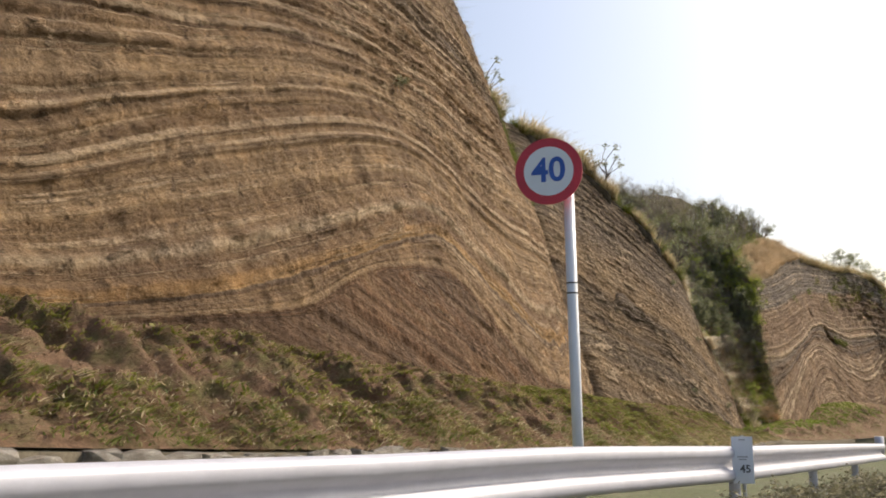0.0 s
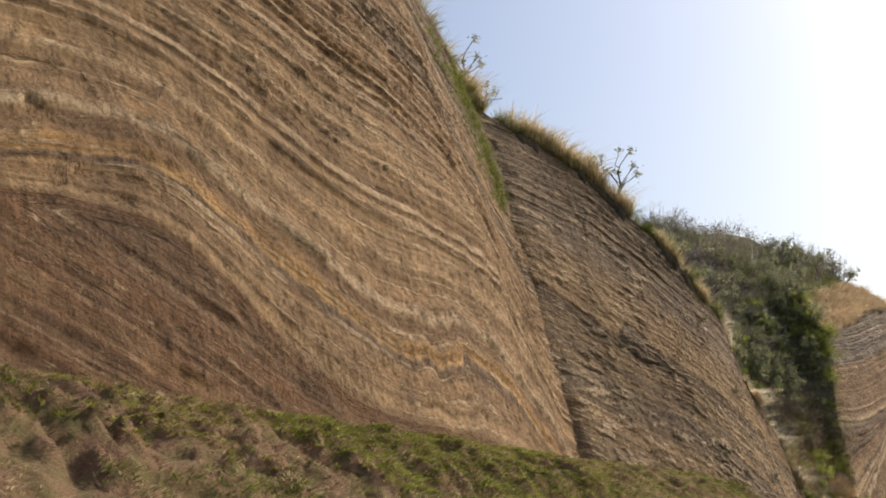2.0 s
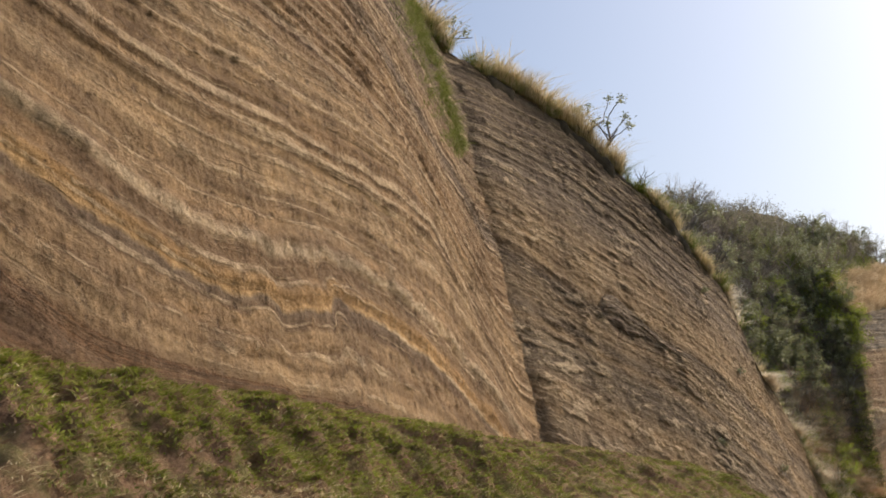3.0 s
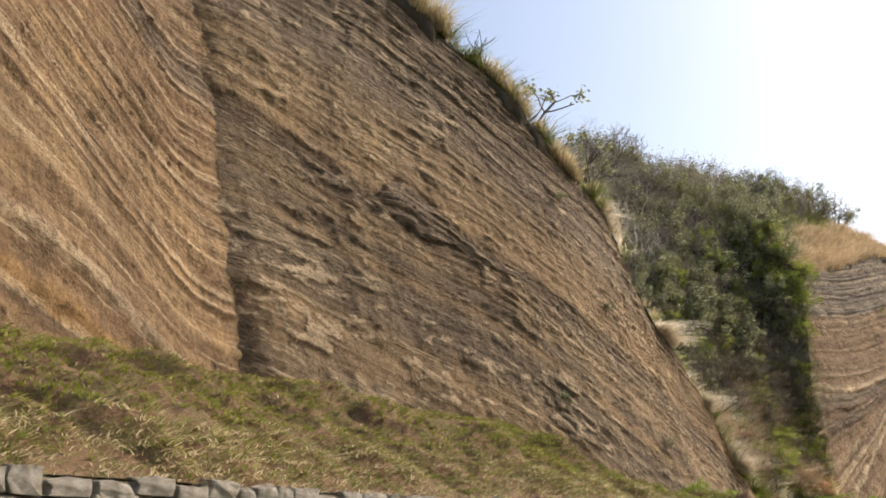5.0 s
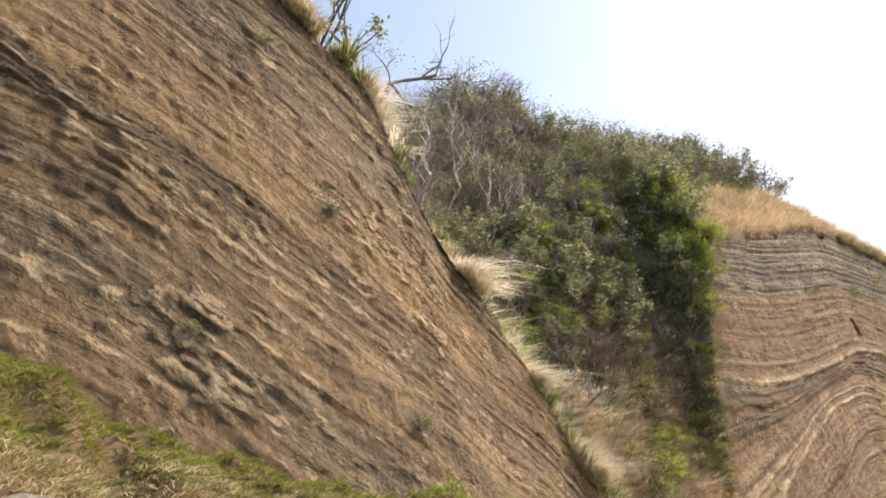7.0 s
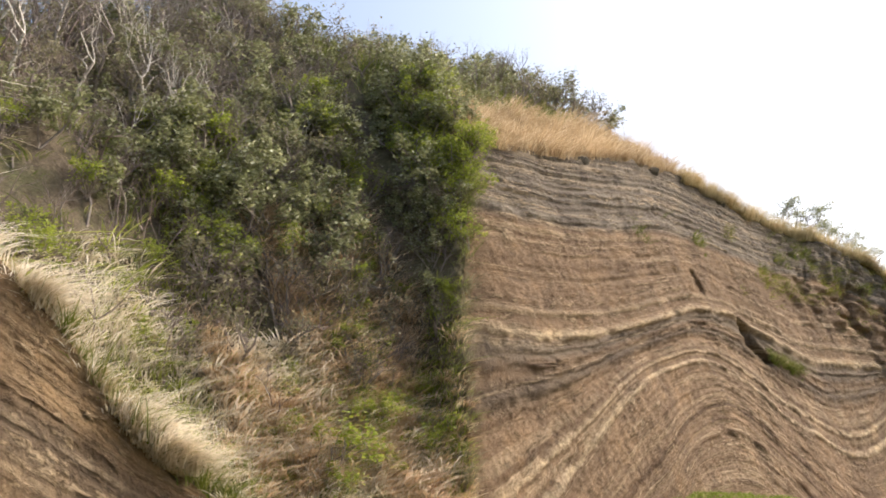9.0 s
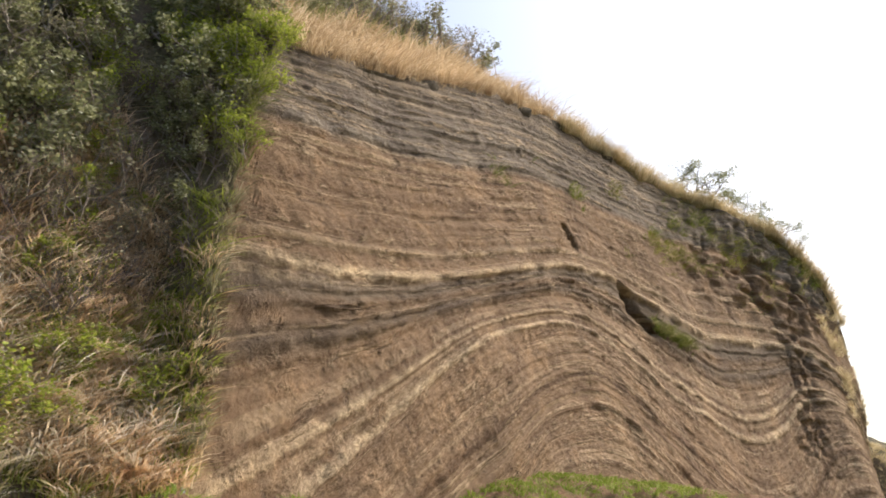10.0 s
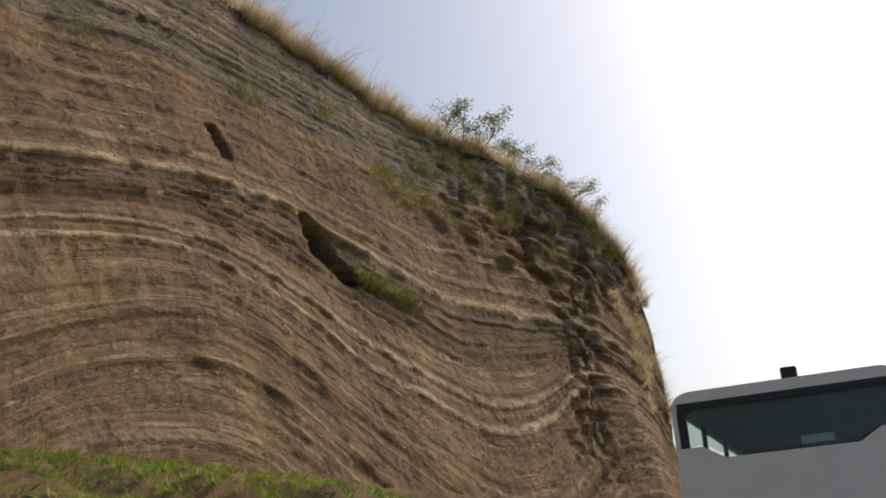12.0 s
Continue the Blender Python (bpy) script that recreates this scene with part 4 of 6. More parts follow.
def make_bush(seed, size, mat, leaves, name, label, leaf=0.10, stem_mat=None):
    """A shrub: crooked stems and many leaves in uneven clumps."""
    rnd = random.Random(seed)
    root = new(name)
    seg, tips = [], []
    for _ in range(3):
        limbs((rnd.uniform(-0.15, 0.15), rnd.uniform(-0.15, 0.15), -0.1), (rnd.gauss(0, 0.6), rnd.gauss(0, 0.6), 1), size * rnd.uniform(0.6, 0.95), 0.035 * size, 2, rnd, 0.3, seg, tips)
    tubes("woody_frame", seg, stem_mat or MAT_BARK, root, 3)
    tips = np.array(tips)
    pick = rng.integers(0, len(tips), leaves)
    clump = rng.normal(0, 1, (leaves, 3)) * size * 0.12 * rng.uniform(0.4, 1.3, len(tips))[pick][:, None]
    c = tips[pick] + clump
    c = c[c[:, 2] > 0.05]
    leaf_cloud("foliage", c, leaf, mat, root)
    return tagged(root, label, "bush")


def make_tree(seed, height, name, label, leaves=0, mat=None, leaf=0.09, spread=0.45, bark=None):
    """A small tree of tapered trunk and crooked limbs, bare or in thin leaf."""
    rnd = random.Random(seed)
    root = new(name)
    seg, tips = [], []
    limbs((0, 0, -0.2), (rnd.gauss(0, 0.15), rnd.gauss(0, 0.15), 1), height * 0.55, 0.022 * height, 0, rnd, 0.14, seg, [])
    top = seg[-1][1]
    tubes("trunk", seg, bark or MAT_BARK, root, 6)
    seg = []
    for n in range(3):
        limbs(top if n < 2 else tuple(Vector((0, 0, height * 0.3)) + (Vector(top) - Vector((0, 0, height * 0.3))) * rnd.uniform(0.2, 0.8)), (rnd.gauss(0, spread * 1.6), rnd.gauss(0, spread * 1.6), 0.9), height * 0.4, 0.013 * height, 3 if leaves == 0 else 2, rnd, 0.26, seg, tips)
    tubes("branch_frame", seg, bark or MAT_BARK, root, 3)
    if leaves:
        tips = np.array(tips)
        pick = rng.integers(0, len(tips), leaves)
        leaf_cloud("crown", tips[pick] + rng.normal(0, 1, (leaves, 3)) * height * np.array([0.06, 0.06, 0.03]), leaf, mat, root)
    return tagged(root, label, "tree")


def scatter(things, spots, group, low=0.75, high=1.25, seed=3):
    """Copies of the things, turned and sized by chance, at the spots; the first ones stand at the first spots."""
    rnd = random.Random(seed)
    for n, p in enumerate(spots):
        k = rnd.uniform(low, high)
        m = Matrix.Translation(p) @ Matrix.Rotation(rnd.uniform(0, 6.28), 4, "Z") @ Matrix.Rotation(rnd.gauss(0, 0.08), 4, "X")
        ob = things[n % len(things)]
        if n < len(things):
            ob.matrix_basis = m
            ob.scale = (k, k, k * rnd.uniform(0.9, 1.1))
        else:
            c = copy_thing(ob, m)
            c.scale = (k, k, k * rnd.uniform(0.9, 1.1))
            ob = c
        tagged(ob, group=group)


# ---- grass on the bank ----
def bank_points(n, low, high, i0, i1, patch=0.0, seed=0):
    g = np.random.default_rng(seed)
    i, f = g.uniform(i0, i1, n), g.uniform(low, high, n)
    p = bank_at(i, f)
    keep = fbm(p[:, 0] * 0.5, p[:, 1] * 0.5, 0 * i + seed, 3) + 0.45 * bank_ridge(i, f, p[:, 0], p[:, 1]) > patch + np.interp(i, [55, 78, 92, 108], [0.048, 0.042, -0.01, -0.03])
    return p[keep]


MAT_RIMGRASS = leaf_material("rim_grass", [(0.0, (0.30, 0.25, 0.12)), (0.5, (0.52, 0.42, 0.24)), (1.0, (0.74, 0.63, 0.43))], 0.6)
MAT_RUST = leaf_material("rusty_dead_grass", [(0.0, (0.48, 0.32, 0.18)), (0.5, (0.70, 0.51, 0.32)), (1.0, (0.86, 0.73, 0.54))], 0.6)
MAT_MOSS = leaf_material("bank_grass", [(0.0, (0.145, 0.150, 0.026)), (0.5, (0.245, 0.248, 0.046)), (0.8, (0.34, 0.325, 0.085)), (1.0, (0.46, 0.37, 0.19))], 0.35)
p = bank_points(52000, 0.05, 1.0, 40, 150, 0.475, 1)
tagged(blades("bank_grass", p, rng.uniform(0.05, 0.15, len(p)), 0.03, 3, MAT_MOSS, (0.55, -0.3), 0.9, 0.16, 1.0), "short mossy green grass in ribs on the bank", "grass", kind="stuff")
MAT_THATCH = leaf_material("dead_thatch", [(0.0, (0.15, 0.092, 0.055)), (0.5, (0.28, 0.18, 0.108)), (0.85, (0.42, 0.29, 0.18)), (1.0, (0.58, 0.50, 0.36))], 0.3)
p = np.vstack([bank_points(12500, 0.02, 1.0, 40, 92, 0.30, 62), bank_points(7000, 0.02, 1.0, 92, 150, 0.36, 62)])
tagged(blades("bank_thatch", p, rng.uniform(0.05, 0.16, len(p)), 0.026, 2, MAT_THATCH, (0.6, -0.35), 0.9, 0.18, 1.0), "matted dead brown grass and roots on the bank", "grass", kind="stuff")
p = np.vstack([bank_points(4200, 0.01, 0.26, 40, 150, 0.46, 2), bank_points(4500, 0.0, 0.2, 84, 150, 0.42, 52), bank_points(1500, 0.3, 0.95, 40, 150, 0.58, 12)])
tagged(blades("bank_straw", p, rng.uniform(0.08, 0.2, len(p)), 0.014, 6, MAT_RIMGRASS, (0.5, -0.3), 1.1, 0.3, 1.2), "dry straw grass lying over the foot of the bank", "grass", kind="stuff")
p = bank_points(7000, 0.01, 0.22, 40, 150, 0.40, 22)
tagged(blades("foot_grass", p, rng.uniform(0.08, 0.22, len(p)), 0.018, 6, MAT_GRASS, (0.3, -0.15), 1.0, 0.25, 1.1), "light green grass along the stone wall", "grass", kind="stuff")
p = bank_points(28000, 0.22, 1.0, 84, 150, 0.385, 32)
MAT_SLOPE = leaf_material("slope_grass", [(0.0, (0.15, 0.175, 0.028)), (0.5, (0.25, 0.285, 0.045)), (0.85, (0.35, 0.36, 0.08)), (1.0, (0.44, 0.38, 0.17))], 0.35)
tagged(blades("slope_grass", p, rng.uniform(0.06, 0.16, len(p)), 0.026, 4, MAT_SLOPE, (0.5, -0.3), 0.9, 0.2, 1.0), "bright green short grass on the bank", "grass", kind="stuff")
MAT_LAWN = leaf_material("lawn_grass", [(0.0, (0.17, 0.235, 0.028)), (0.6, (0.25, 0.32, 0.05)), (1.0, (0.36, 0.40, 0.11))], 0.4)
tagged(blades("lawn_grass", bank_points(8000, 0.45, 1.02, 150, 215, 0.20, 3), 0.26, 0.026, 5, MAT_LAWN, (0.1, -0.05), 0.6, 0.25, 0.7), "fresh green grass on the mound below the folded cliff", "grass", kind="stuff")


# ---- grass along the rims ----
def hill_points(n, i0, i1, v0, v1, seed=0, patch=0.0, power=1.0):
    g = np.random.default_rng(seed)
    i, v = g.uniform(i0, i1, n), v0 + (v1 - v0) * g.uniform(0, 1, n) ** power
    p = on_hill(i, v)
    return p[fbm(p[:, 0] * 0.6, p[:, 1] * 0.6, 0 * i + seed, 3) > patch]


MAT_FRESH = leaf_material("fresh_leaves", [(0.0, (0.19, 0.235, 0.03)), (0.6, (0.32, 0.37, 0.055)), (1.0, (0.48, 0.50, 0.12))], 0.45)


def rim_points(cliff, rim, n, u0, u1, back, seed, patch, rag=23):
    """Places along a cliff's edge, up to back metres behind it, in patches."""
    g = np.random.default_rng(seed)
    u, v = g.uniform(u0, u1, n), g.uniform(0, 1, n) ** 1.4
    u, v = u[vnoise(u * 0.55, seed, 0) * 0.7 + vnoise(u * 1.7, seed, 4) * 0.3 > patch], v[vnoise(u * 0.55, seed, 0) * 0.7 + vnoise(u * 1.7, seed, 4) * 0.3 > patch]
    x, y, z = cliff.at(u, soft_table(u, rim, 0.8) + (vnoise(u * 0.9, rag, 0) - 0.5) * 0.7, 0.3 - v * back)
    return np.stack([x, y, z + 0.05], -1)


for u0, u1, n, h0, h1, seed in ((-5, 20, 1700, 0.9, 2.9, 4), (20, 32, 800, 0.5, 1.5, 14)):
    p = rim_points(FACE_B, RIM_B, n, u0, u1, 1.8, seed, 0.33)
    tagged(blades("rim_silver_grass", p, rng.uniform(h0, h1, len(p)), 0.03, 10, MAT_RIMGRASS, (0.1, -0.05), 0.34, 0.35, 0.5, 2, 0.15), "pale dry grass in tufts along the cliff edge", "grass", kind="stuff")
p = rim_points(FACE_A, RIM_A, 500, 96, 121, 1.4, 5, 0.36, 11)
tagged(blades("rim_pale_grass", p, rng.uniform(0.9, 2.6, len(p)), 0.03, 10, MAT_RIMGRASS, (0.1, -0.05), 0.34, 0.35, 0.5, 2, 0.15), "pale dry grass in tufts on the tall cliff's edge", "grass", kind="stuff")
for u0, u1, n, h0, h1, back_by, seed in ((29, 38, 700, 0.5, 1.3, 2.0, 6), (38, 49, 1300, 0.9, 2.1, 3.0, 26)):
    p = rim_points(FACE_B, RIM_B, n, u0, u1, back_by, seed, 0.40)
    tagged(blades("edge_silver_grass", p, rng.uniform(h0, h1, len(p)), 0.022, 15, MAT_SILVER, (0.2, 0.05), 0.5, 0.4, 0.7, 3, 0.5), "tall pale silver grass leaning over the low cliff edge", "grass", kind="stuff")
p = np.vstack([rim_points(FACE_B, RIM_B, 700, -6, 34, 1.2, 15, 0.44), rim_points(FACE_A, RIM_A, 900, 70, 119, 1.8, 16, 0.35, 11), rim_points(FACE_B, RIM_B, 300, 34, 54, 1.8, 17, 0.4)])
tagged(blades("rim_green_grass", p, rng.uniform(0.5, 1.5, len(p)), 0.022, 12, MAT_GRASS, (0.2, -0.15), 0.5, 0.25, 0.8), "green grass hanging over the cliff edge", "grass", kind="stuff")
p = hill_points(3600, I_C + 15, I_C + 52, 0.0, 4.5, 6, 0.33)
tagged(blades("rim_orange_grass", p, rng.uniform(0.5, 1.2, len(p)) * (0.7 + 1.4 * vnoise(p[:, 0] * 0.8, p[:, 1] * 0.8, 3)), 0.022, 9, MAT_STRAW, (0.1, -0.08), 0.45, 0.3, 0.6, 2, 0.2), "tall dry orange grass on the cliff top", "grass", kind="stuff")
p = rim_points(FACE_C, RIM_C, 2200, 36, 78, 1.6, 7, 0.18, 37)
tagged(blades("rim_thin_grass", p, rng.uniform(1.0, 1.9, len(p)), 0.016, 11, MAT_RIMGRASS, (0.15, -0.1), 0.35, 0.25, 0.5), "thin dry grass on the rounded cliff top", "grass", kind="stuff")
for name, n, v1, seed, patch, mat, h0, h1, label in (
        ("gully_straw", 3900, 6.0, 8, 0.42, MAT_RUST, 0.4, 1.0, "rusty dry tangled grass at the foot of the gully"),
        ("gully_pale_grass", 4600, 5.5, 18, 0.44, MAT_SILVER, 0.4, 1.1, "pale drooping grass at the foot of the gully"),
        ("gully_fresh_grass", 2300, 6.5, 58, 0.49, MAT_FRESH, 0.3, 0.75, "fresh yellow-green grass in patches of the gully"),
        ("gully_grass", 1600, 12.0, 9, 0.42, MAT_GRASS, 0.4, 1.0, "green grass between the bushes of the gully")):
    p = hill_points(n, I_G - (1 if mat is MAT_RUST else 14), I_C, 0.0, v1, seed, patch)
    tagged(blades(name, p, rng.uniform(h0, h1, len(p)), 0.024, 11, mat, (0.2, -0.15), 0.6, 0.5, 0.7, 2, 0.3), label, "grass", kind="stuff")
p = rim_points(FACE_B, RIM_B, 420, 27, 47, 0.9, 78, 0.42)
tagged(blades("lip_grass", p, rng.uniform(0.35, 0.9, len(p)), 0.016, 11, MAT_RIMGRASS, (0.25, 0.0), 0.5, 0.3, 0.8), "thin dry grass on the lip of the low cliff", "grass", kind="stuff")
p = rim_points(FACE_C, RIM_C, 260, 0.1, 4.2, 1.2, 69, 0.3, 37)
tagged(blades("edge_dead_grass", p, rng.uniform(0.2, 0.5, len(p)), 0.018, 10, MAT_OLIVE, (0.2, -0.2), 0.8, 0.35, 1.0), "dead brown grass along the gully edge of the folded cliff", "grass", kind="stuff")
p = rim_points(FACE_C, RIM_C, 240, 4.0, 8.2, 1.8, 68, 0.2, 37)
tagged(blades("edge_grass", p, rng.uniform(0.2, 0.55, len(p)), 0.018, 12, MAT_GRASS, (0.3, -0.2), 1.0, 0.35, 1.0), "green grass along the gully edge of the folded cliff", "grass", kind="stuff")
p = hill_points(900, I_B + 36, I_G, 0.8, 7.0, 48, 0.48)
tagged(blades("shoulder_green_grass", p, rng.uniform(0.4, 1.0, len(p)), 0.036, 8, MAT_FRESH, (0.12, -0.05), 0.8, 0.4, 1.0, 3, 0.4), "green grass in patches on the shoulder behind the cliff edge", "grass", kind="stuff")
p = hill_points(1500, I_B + 36, I_G, 0.8, 7.0, 38, 0.42)
tagged(blades("shoulder_grass", p, rng.uniform(0.4, 1.2, len(p)), 0.03, 10, MAT_SILVER, (0.12, -0.05), 0.45, 0.4, 1.0, 3, 0.4), "pale dry grass on the shoulder behind the low cliff edge", "grass", kind="stuff")
p = hill_points(2200, I_C + 10, I_C + 44, 4, 16, 29, 0.4)
tagged(blades("hilltop_grass", p, rng.uniform(0.6, 1.4, len(p)), 0.015, 10, MAT_GRASS, (0.1, -0.1), 0.4, 0.3, 0.6), "green and yellow grass on the hilltop", "grass", kind="stuff")

# ---- bushes and trees of the hill ----
dark = [make_bush(20 + k, 2.0, MAT_LEAF, 800, "evergreen_bush", "dense dark evergreen bush on the steep gully side", 0.145) for k in range(3)]
fresh = [make_bush(40 + k, 1.8, MAT_FRESH, 760, "leafing_bush", "bush in bright yellow-green young leaf", 0.11) for k in range(3)]
olive = [make_bush(60 + k, 2.1, MAT_OLIVE, 300, "scrub_bush", "thin olive-brown scrub with grey stems", 0.11) for k in range(3)]
bare = [make_tree(80 + k, 4.0, "bare_tree", "leafless grey tree with crooked limbs on the hill", bark=MAT_PALE_BARK if k == 1 else MAT_BARK) for k in range(3)]
twig = [make_tree(90 + k, 2.6, "bare_shrub", "leafless brown shrub with tangled twigs", 0, None, 0.09, 0.7, MAT_TWIG if k else MAT_BARK) for k in range(3)]
scatter(dark, np.vstack([hill_points(46, I_G + 1, I_C + 6, 7.0, 13, 11), hill_points(26, I_C + 8, I_C + 15, 1.5, 6, 21), hill_points(34, I_C + 15, I_C + 42, 4.8, 13, 31), hill_points(26, I_G + 5, I_C + 10, 10, 22, 41), hill_points(8, I_G - 6, I_G + 6, 7, 11, 61)]), "dark bushes of the hill", 0.6, 1.15, 1)
scatter(fresh, np.vstack([hill_points(30, I_G, I_C + 6, 6.5, 12, 12), hill_points(16, I_G - 6, I_C + 2, 0.8, 5.0, 42), rim_points(FACE_C, RIM_C, 14, 4.2, 7.6, 1.8, 22, 0.0, 37), hill_points(18, I_C + 9, I_C + 16, 0.5, 5, 22), hill_points(7, I_G - 12, I_G + 4, 4, 9, 32)]), "bright bushes of the gully", 0.5, 1.0, 2)
scatter(olive, np.vstack([hill_points(100, I_B + 47, I_C + 12, 8, 28, 13), hill_points(50, I_C + 14, I_C + 46, 4.8, 18, 23), hill_points(20, I_G, I_C + 4, 4, 7, 33), hill_points(24, I_B + 40, I_G + 6, 17, 32, 63)]), "scrub on the hill", 0.6, 1.2, 3)
# the scrub on the far back of the hill, too far to tell apart
back = np.vstack([hill_points(60, I_C + 14, I_C + 40, 14, 30, 43), hill_points(30, I_G, I_C + 12, 16, 28, 53), hill_points(60, I_G + 5, I_G + 18, 20, 34, 73), hill_points(50, I_G + 4, I_C + 14, 27, 46, 74), hill_points(50, I_C + 22, I_C + 44, 13, 26, 77)])
rnd = random.Random(33)
seg, tips = [], []
for p in back:
    limbs(p - np.array([0, 0, 0.2]), (rnd.gauss(0, 0.3), rnd.gauss(0, 0.3), 1), rnd.uniform(1.0, 2.2), 0.06, 1, rnd, 0.3, seg, tips)
tagged(tubes("hilltop_twigs", seg, MAT_BARK, None, 3), "grey stems of the scrub on the hilltop", "scrub", kind="stuff")
c = np.vstack([back[rng.integers(0, len(back), 9000)] + np.array([0, 0, 0.8]), np.array(tips)[rng.integers(0, len(tips), 5000)]])
tagged(leaf_cloud("hilltop_scrub", c + rng.normal(0, 1, c.shape) * np.array([0.75, 0.75, 0.4]), 0.16, MAT_OLIVE), "olive-brown scrub covering the hilltop", "scrub", kind="stuff")
scatter(bare, np.vstack([hill_points(34, I_B + 50, I_C + 8, 8, 22, 14), hill_points(20, I_B + 46, I_C + 12, 17, 27, 94), hill_points(24, I_C + 14, I_C + 44, 5, 13, 24), hill_points(14, I_G + 8, I_C + 7, 23, 28, 107), hill_points(18, I_G + 12, I_C + 16, 18, 25, 112), hill_points(14, I_G - 2, I_C + 2, 8, 14, 108)]), "bare trees of the hill", 0.55, 1.05, 4)
scatter(twig, np.vstack([hill_points(66, I_G - 8, I_C + 4, 3.0, 7.5, 15), hill_points(60, I_B + 47, I_C + 12, 8, 22, 25), hill_points(30, I_B + 38, I_G, 4, 13, 45), hill_points(14, I_C + 14, I_C + 44, 5, 12, 35)]), "leafless shrubs of the hill", 0.6, 1.2, 5)

for things, n, v0, v1, seed, group in ((olive, 40, 4.0, 11, 81, "scrub on the hill"), (twig, 26, 3.0, 9, 82, "leafless shrubs of the hill"), (dark, 9, 4.5, 12, 83, "dark bushes of the hill"), (fresh, 16, 4.0, 10, 84, "bright bushes of the gully")):
    rnd = random.Random(seed)
    for p in hill_points(n, I_C - 5, I_C + 5, v0, v1, seed):
        k = rnd.uniform(0.5, 0.95)
        extra_bush = copy_thing(rnd.choice(things), Matrix.Translation(p) @ Matrix.Rotation(rnd.uniform(0, 6.28), 4, "Z"))
        extra_bush.scale = (k, k, k)
        tagged(extra_bush, group=group)
rnd = random.Random(91)
for p in hill_points(28, I_G - 6, I_G + 9, 4.5, 10.5, 91):
    k = rnd.uniform(0.7, 1.2)
    tagged(copy_thing(rnd.choice(twig), Matrix.Translation(p) @ Matrix.Rotation(rnd.uniform(0, 6.28), 4, "Z")), group="leafless shrubs of the hill").scale = (k, k, k)
# a bare wood of crooked stems high on the hill
rnd = random.Random(95)
for things, n, low, high, seed in ((bare, 32, 0.8, 1.25, 95), (twig, 22, 0.9, 1.4, 96)):
    for p in hill_points(n, I_G - 9, I_G + 10, 11.5, 22, seed):
        k = rnd.uniform(low, high)
        tagged(copy_thing(rnd.choice(things), Matrix.Translation(p) @ Matrix.Rotation(rnd.uniform(0, 6.28), 4, "Z")), group="bare trees of the hill" if things is bare else "leafless shrubs of the hill").scale = (k, k, k * 1.15)
# low growth on the steep soil beside the folded cliff
for things, n, i0, i1, v0, v1, low, high, seed, group in (
        (olive, 14, I_C + 0.5, I_C + 5, 0.5, 3.0, 0.28, 0.5, 97, "scrub on the hill"), (twig, 18, I_C + 0.5, I_C + 5, 0.5, 3.0, 0.28, 0.5, 98, "leafless shrubs of the hill"),
        (fresh, 9, I_C - 6, I_C + 1, 2.2, 5.0, 0.35, 0.6, 111, "bright bushes of the gully"), (olive, 26, I_C + 3, I_C + 9, 0.8, 4.5, 0.4, 0.75, 102, "scrub on the hill"), (twig, 20, I_C + 3, I_C + 9, 0.8, 4.5, 0.4, 0.7, 103, "leafless shrubs of the hill"),
        (dark, 14, I_C + 4, I_C + 9, 1.0, 4.5, 0.4, 0.65, 104, "dark bushes of the hill"),
        (fresh, 7, I_G - 14, I_G - 4, 8, 17, 0.6, 1.0, 105, "bright bushes of the gully"), (dark, 9, I_G - 14, I_G - 4, 9, 18, 0.7, 1.1, 106, "dark bushes of the hill"), (olive, 16, I_G + 12, I_C + 18, 18, 25, 0.6, 1.0, 113, "scrub on the hill"), (olive, 26, I_G - 6, I_G + 10, 10, 21, 0.6, 0.95, 109, "scrub on the hill"), (dark, 8, I_G - 4, I_G + 8, 10, 20, 0.5, 0.8, 110, "dark bushes of the hill")):
    for p in hill_points(n, i0, i1, v0, v1, seed):
        k = rnd.uniform(low, high)
        tagged(copy_thing(rnd.choice(things), Matrix.Translation(p) @ Matrix.Rotation(rnd.uniform(0, 6.28), 4, "Z")), group=group).scale = (k, k, k)
for name, n, mat, seed, label in (("slope_dead_grass", 750, MAT_RUST, 100, "dead brown grass hanging on the steep soil beside the cliff"), ("slope_green_grass", 600, MAT_FRESH, 101, "green grass hanging on the steep soil beside the cliff")):
    p = hill_points(n, I_C - 1, I_C + 6.5, 0.1, 3.2, seed, 0.42)
    tagged(blades(name, p, rng.uniform(0.25, 0.7, len(p)), 0.02, 10, mat, (0.3, -0.25), 0.6, 0.5, 0.9, 2, 0.3), label, "grass", kind="stuff")
p = hill_points(3000, I_C - 8, I_C + 4, 2.5, 9.0, 88, 0.34)
tagged(blades("gully_dead_grass", p, rng.uniform(0.35, 0.9, len(p)), 0.022, 10, MAT_RUST, (0.2, -0.15), 0.6, 0.5, 0.7, 2, 0.3), "dead brown grass on the steep end of the gully", "grass", kind="stuff")

MAT_PALE = leaf_material("pale_leaves", [(0.0, (0.17, 0.185, 0.085)), (0.6, (0.28, 0.29, 0.15)), (1.0, (0.42, 0.42, 0.26))], 0.45)
# thin trees on the far cliff top, and sprigs on the edge of the middle cliff
thin = [make_tree(110 + k, 4.2, "thin_tree", "small tree with a sparse flat crown at the cliff edge", 800, MAT_PALE, 0.085, 0.8) for k in range(3)]
scatter(thin, [Vector(on_hill(I_C + 8 + u, v)) for u, v in ((57, 2.2), (59.5, 1.6), (62, 2.4), (64, 1.4), (66.5, 1.6), (69, 1.0), (71.5, 0.8))], "thin trees on the cliff edge", 0.85, 1.15, 6)


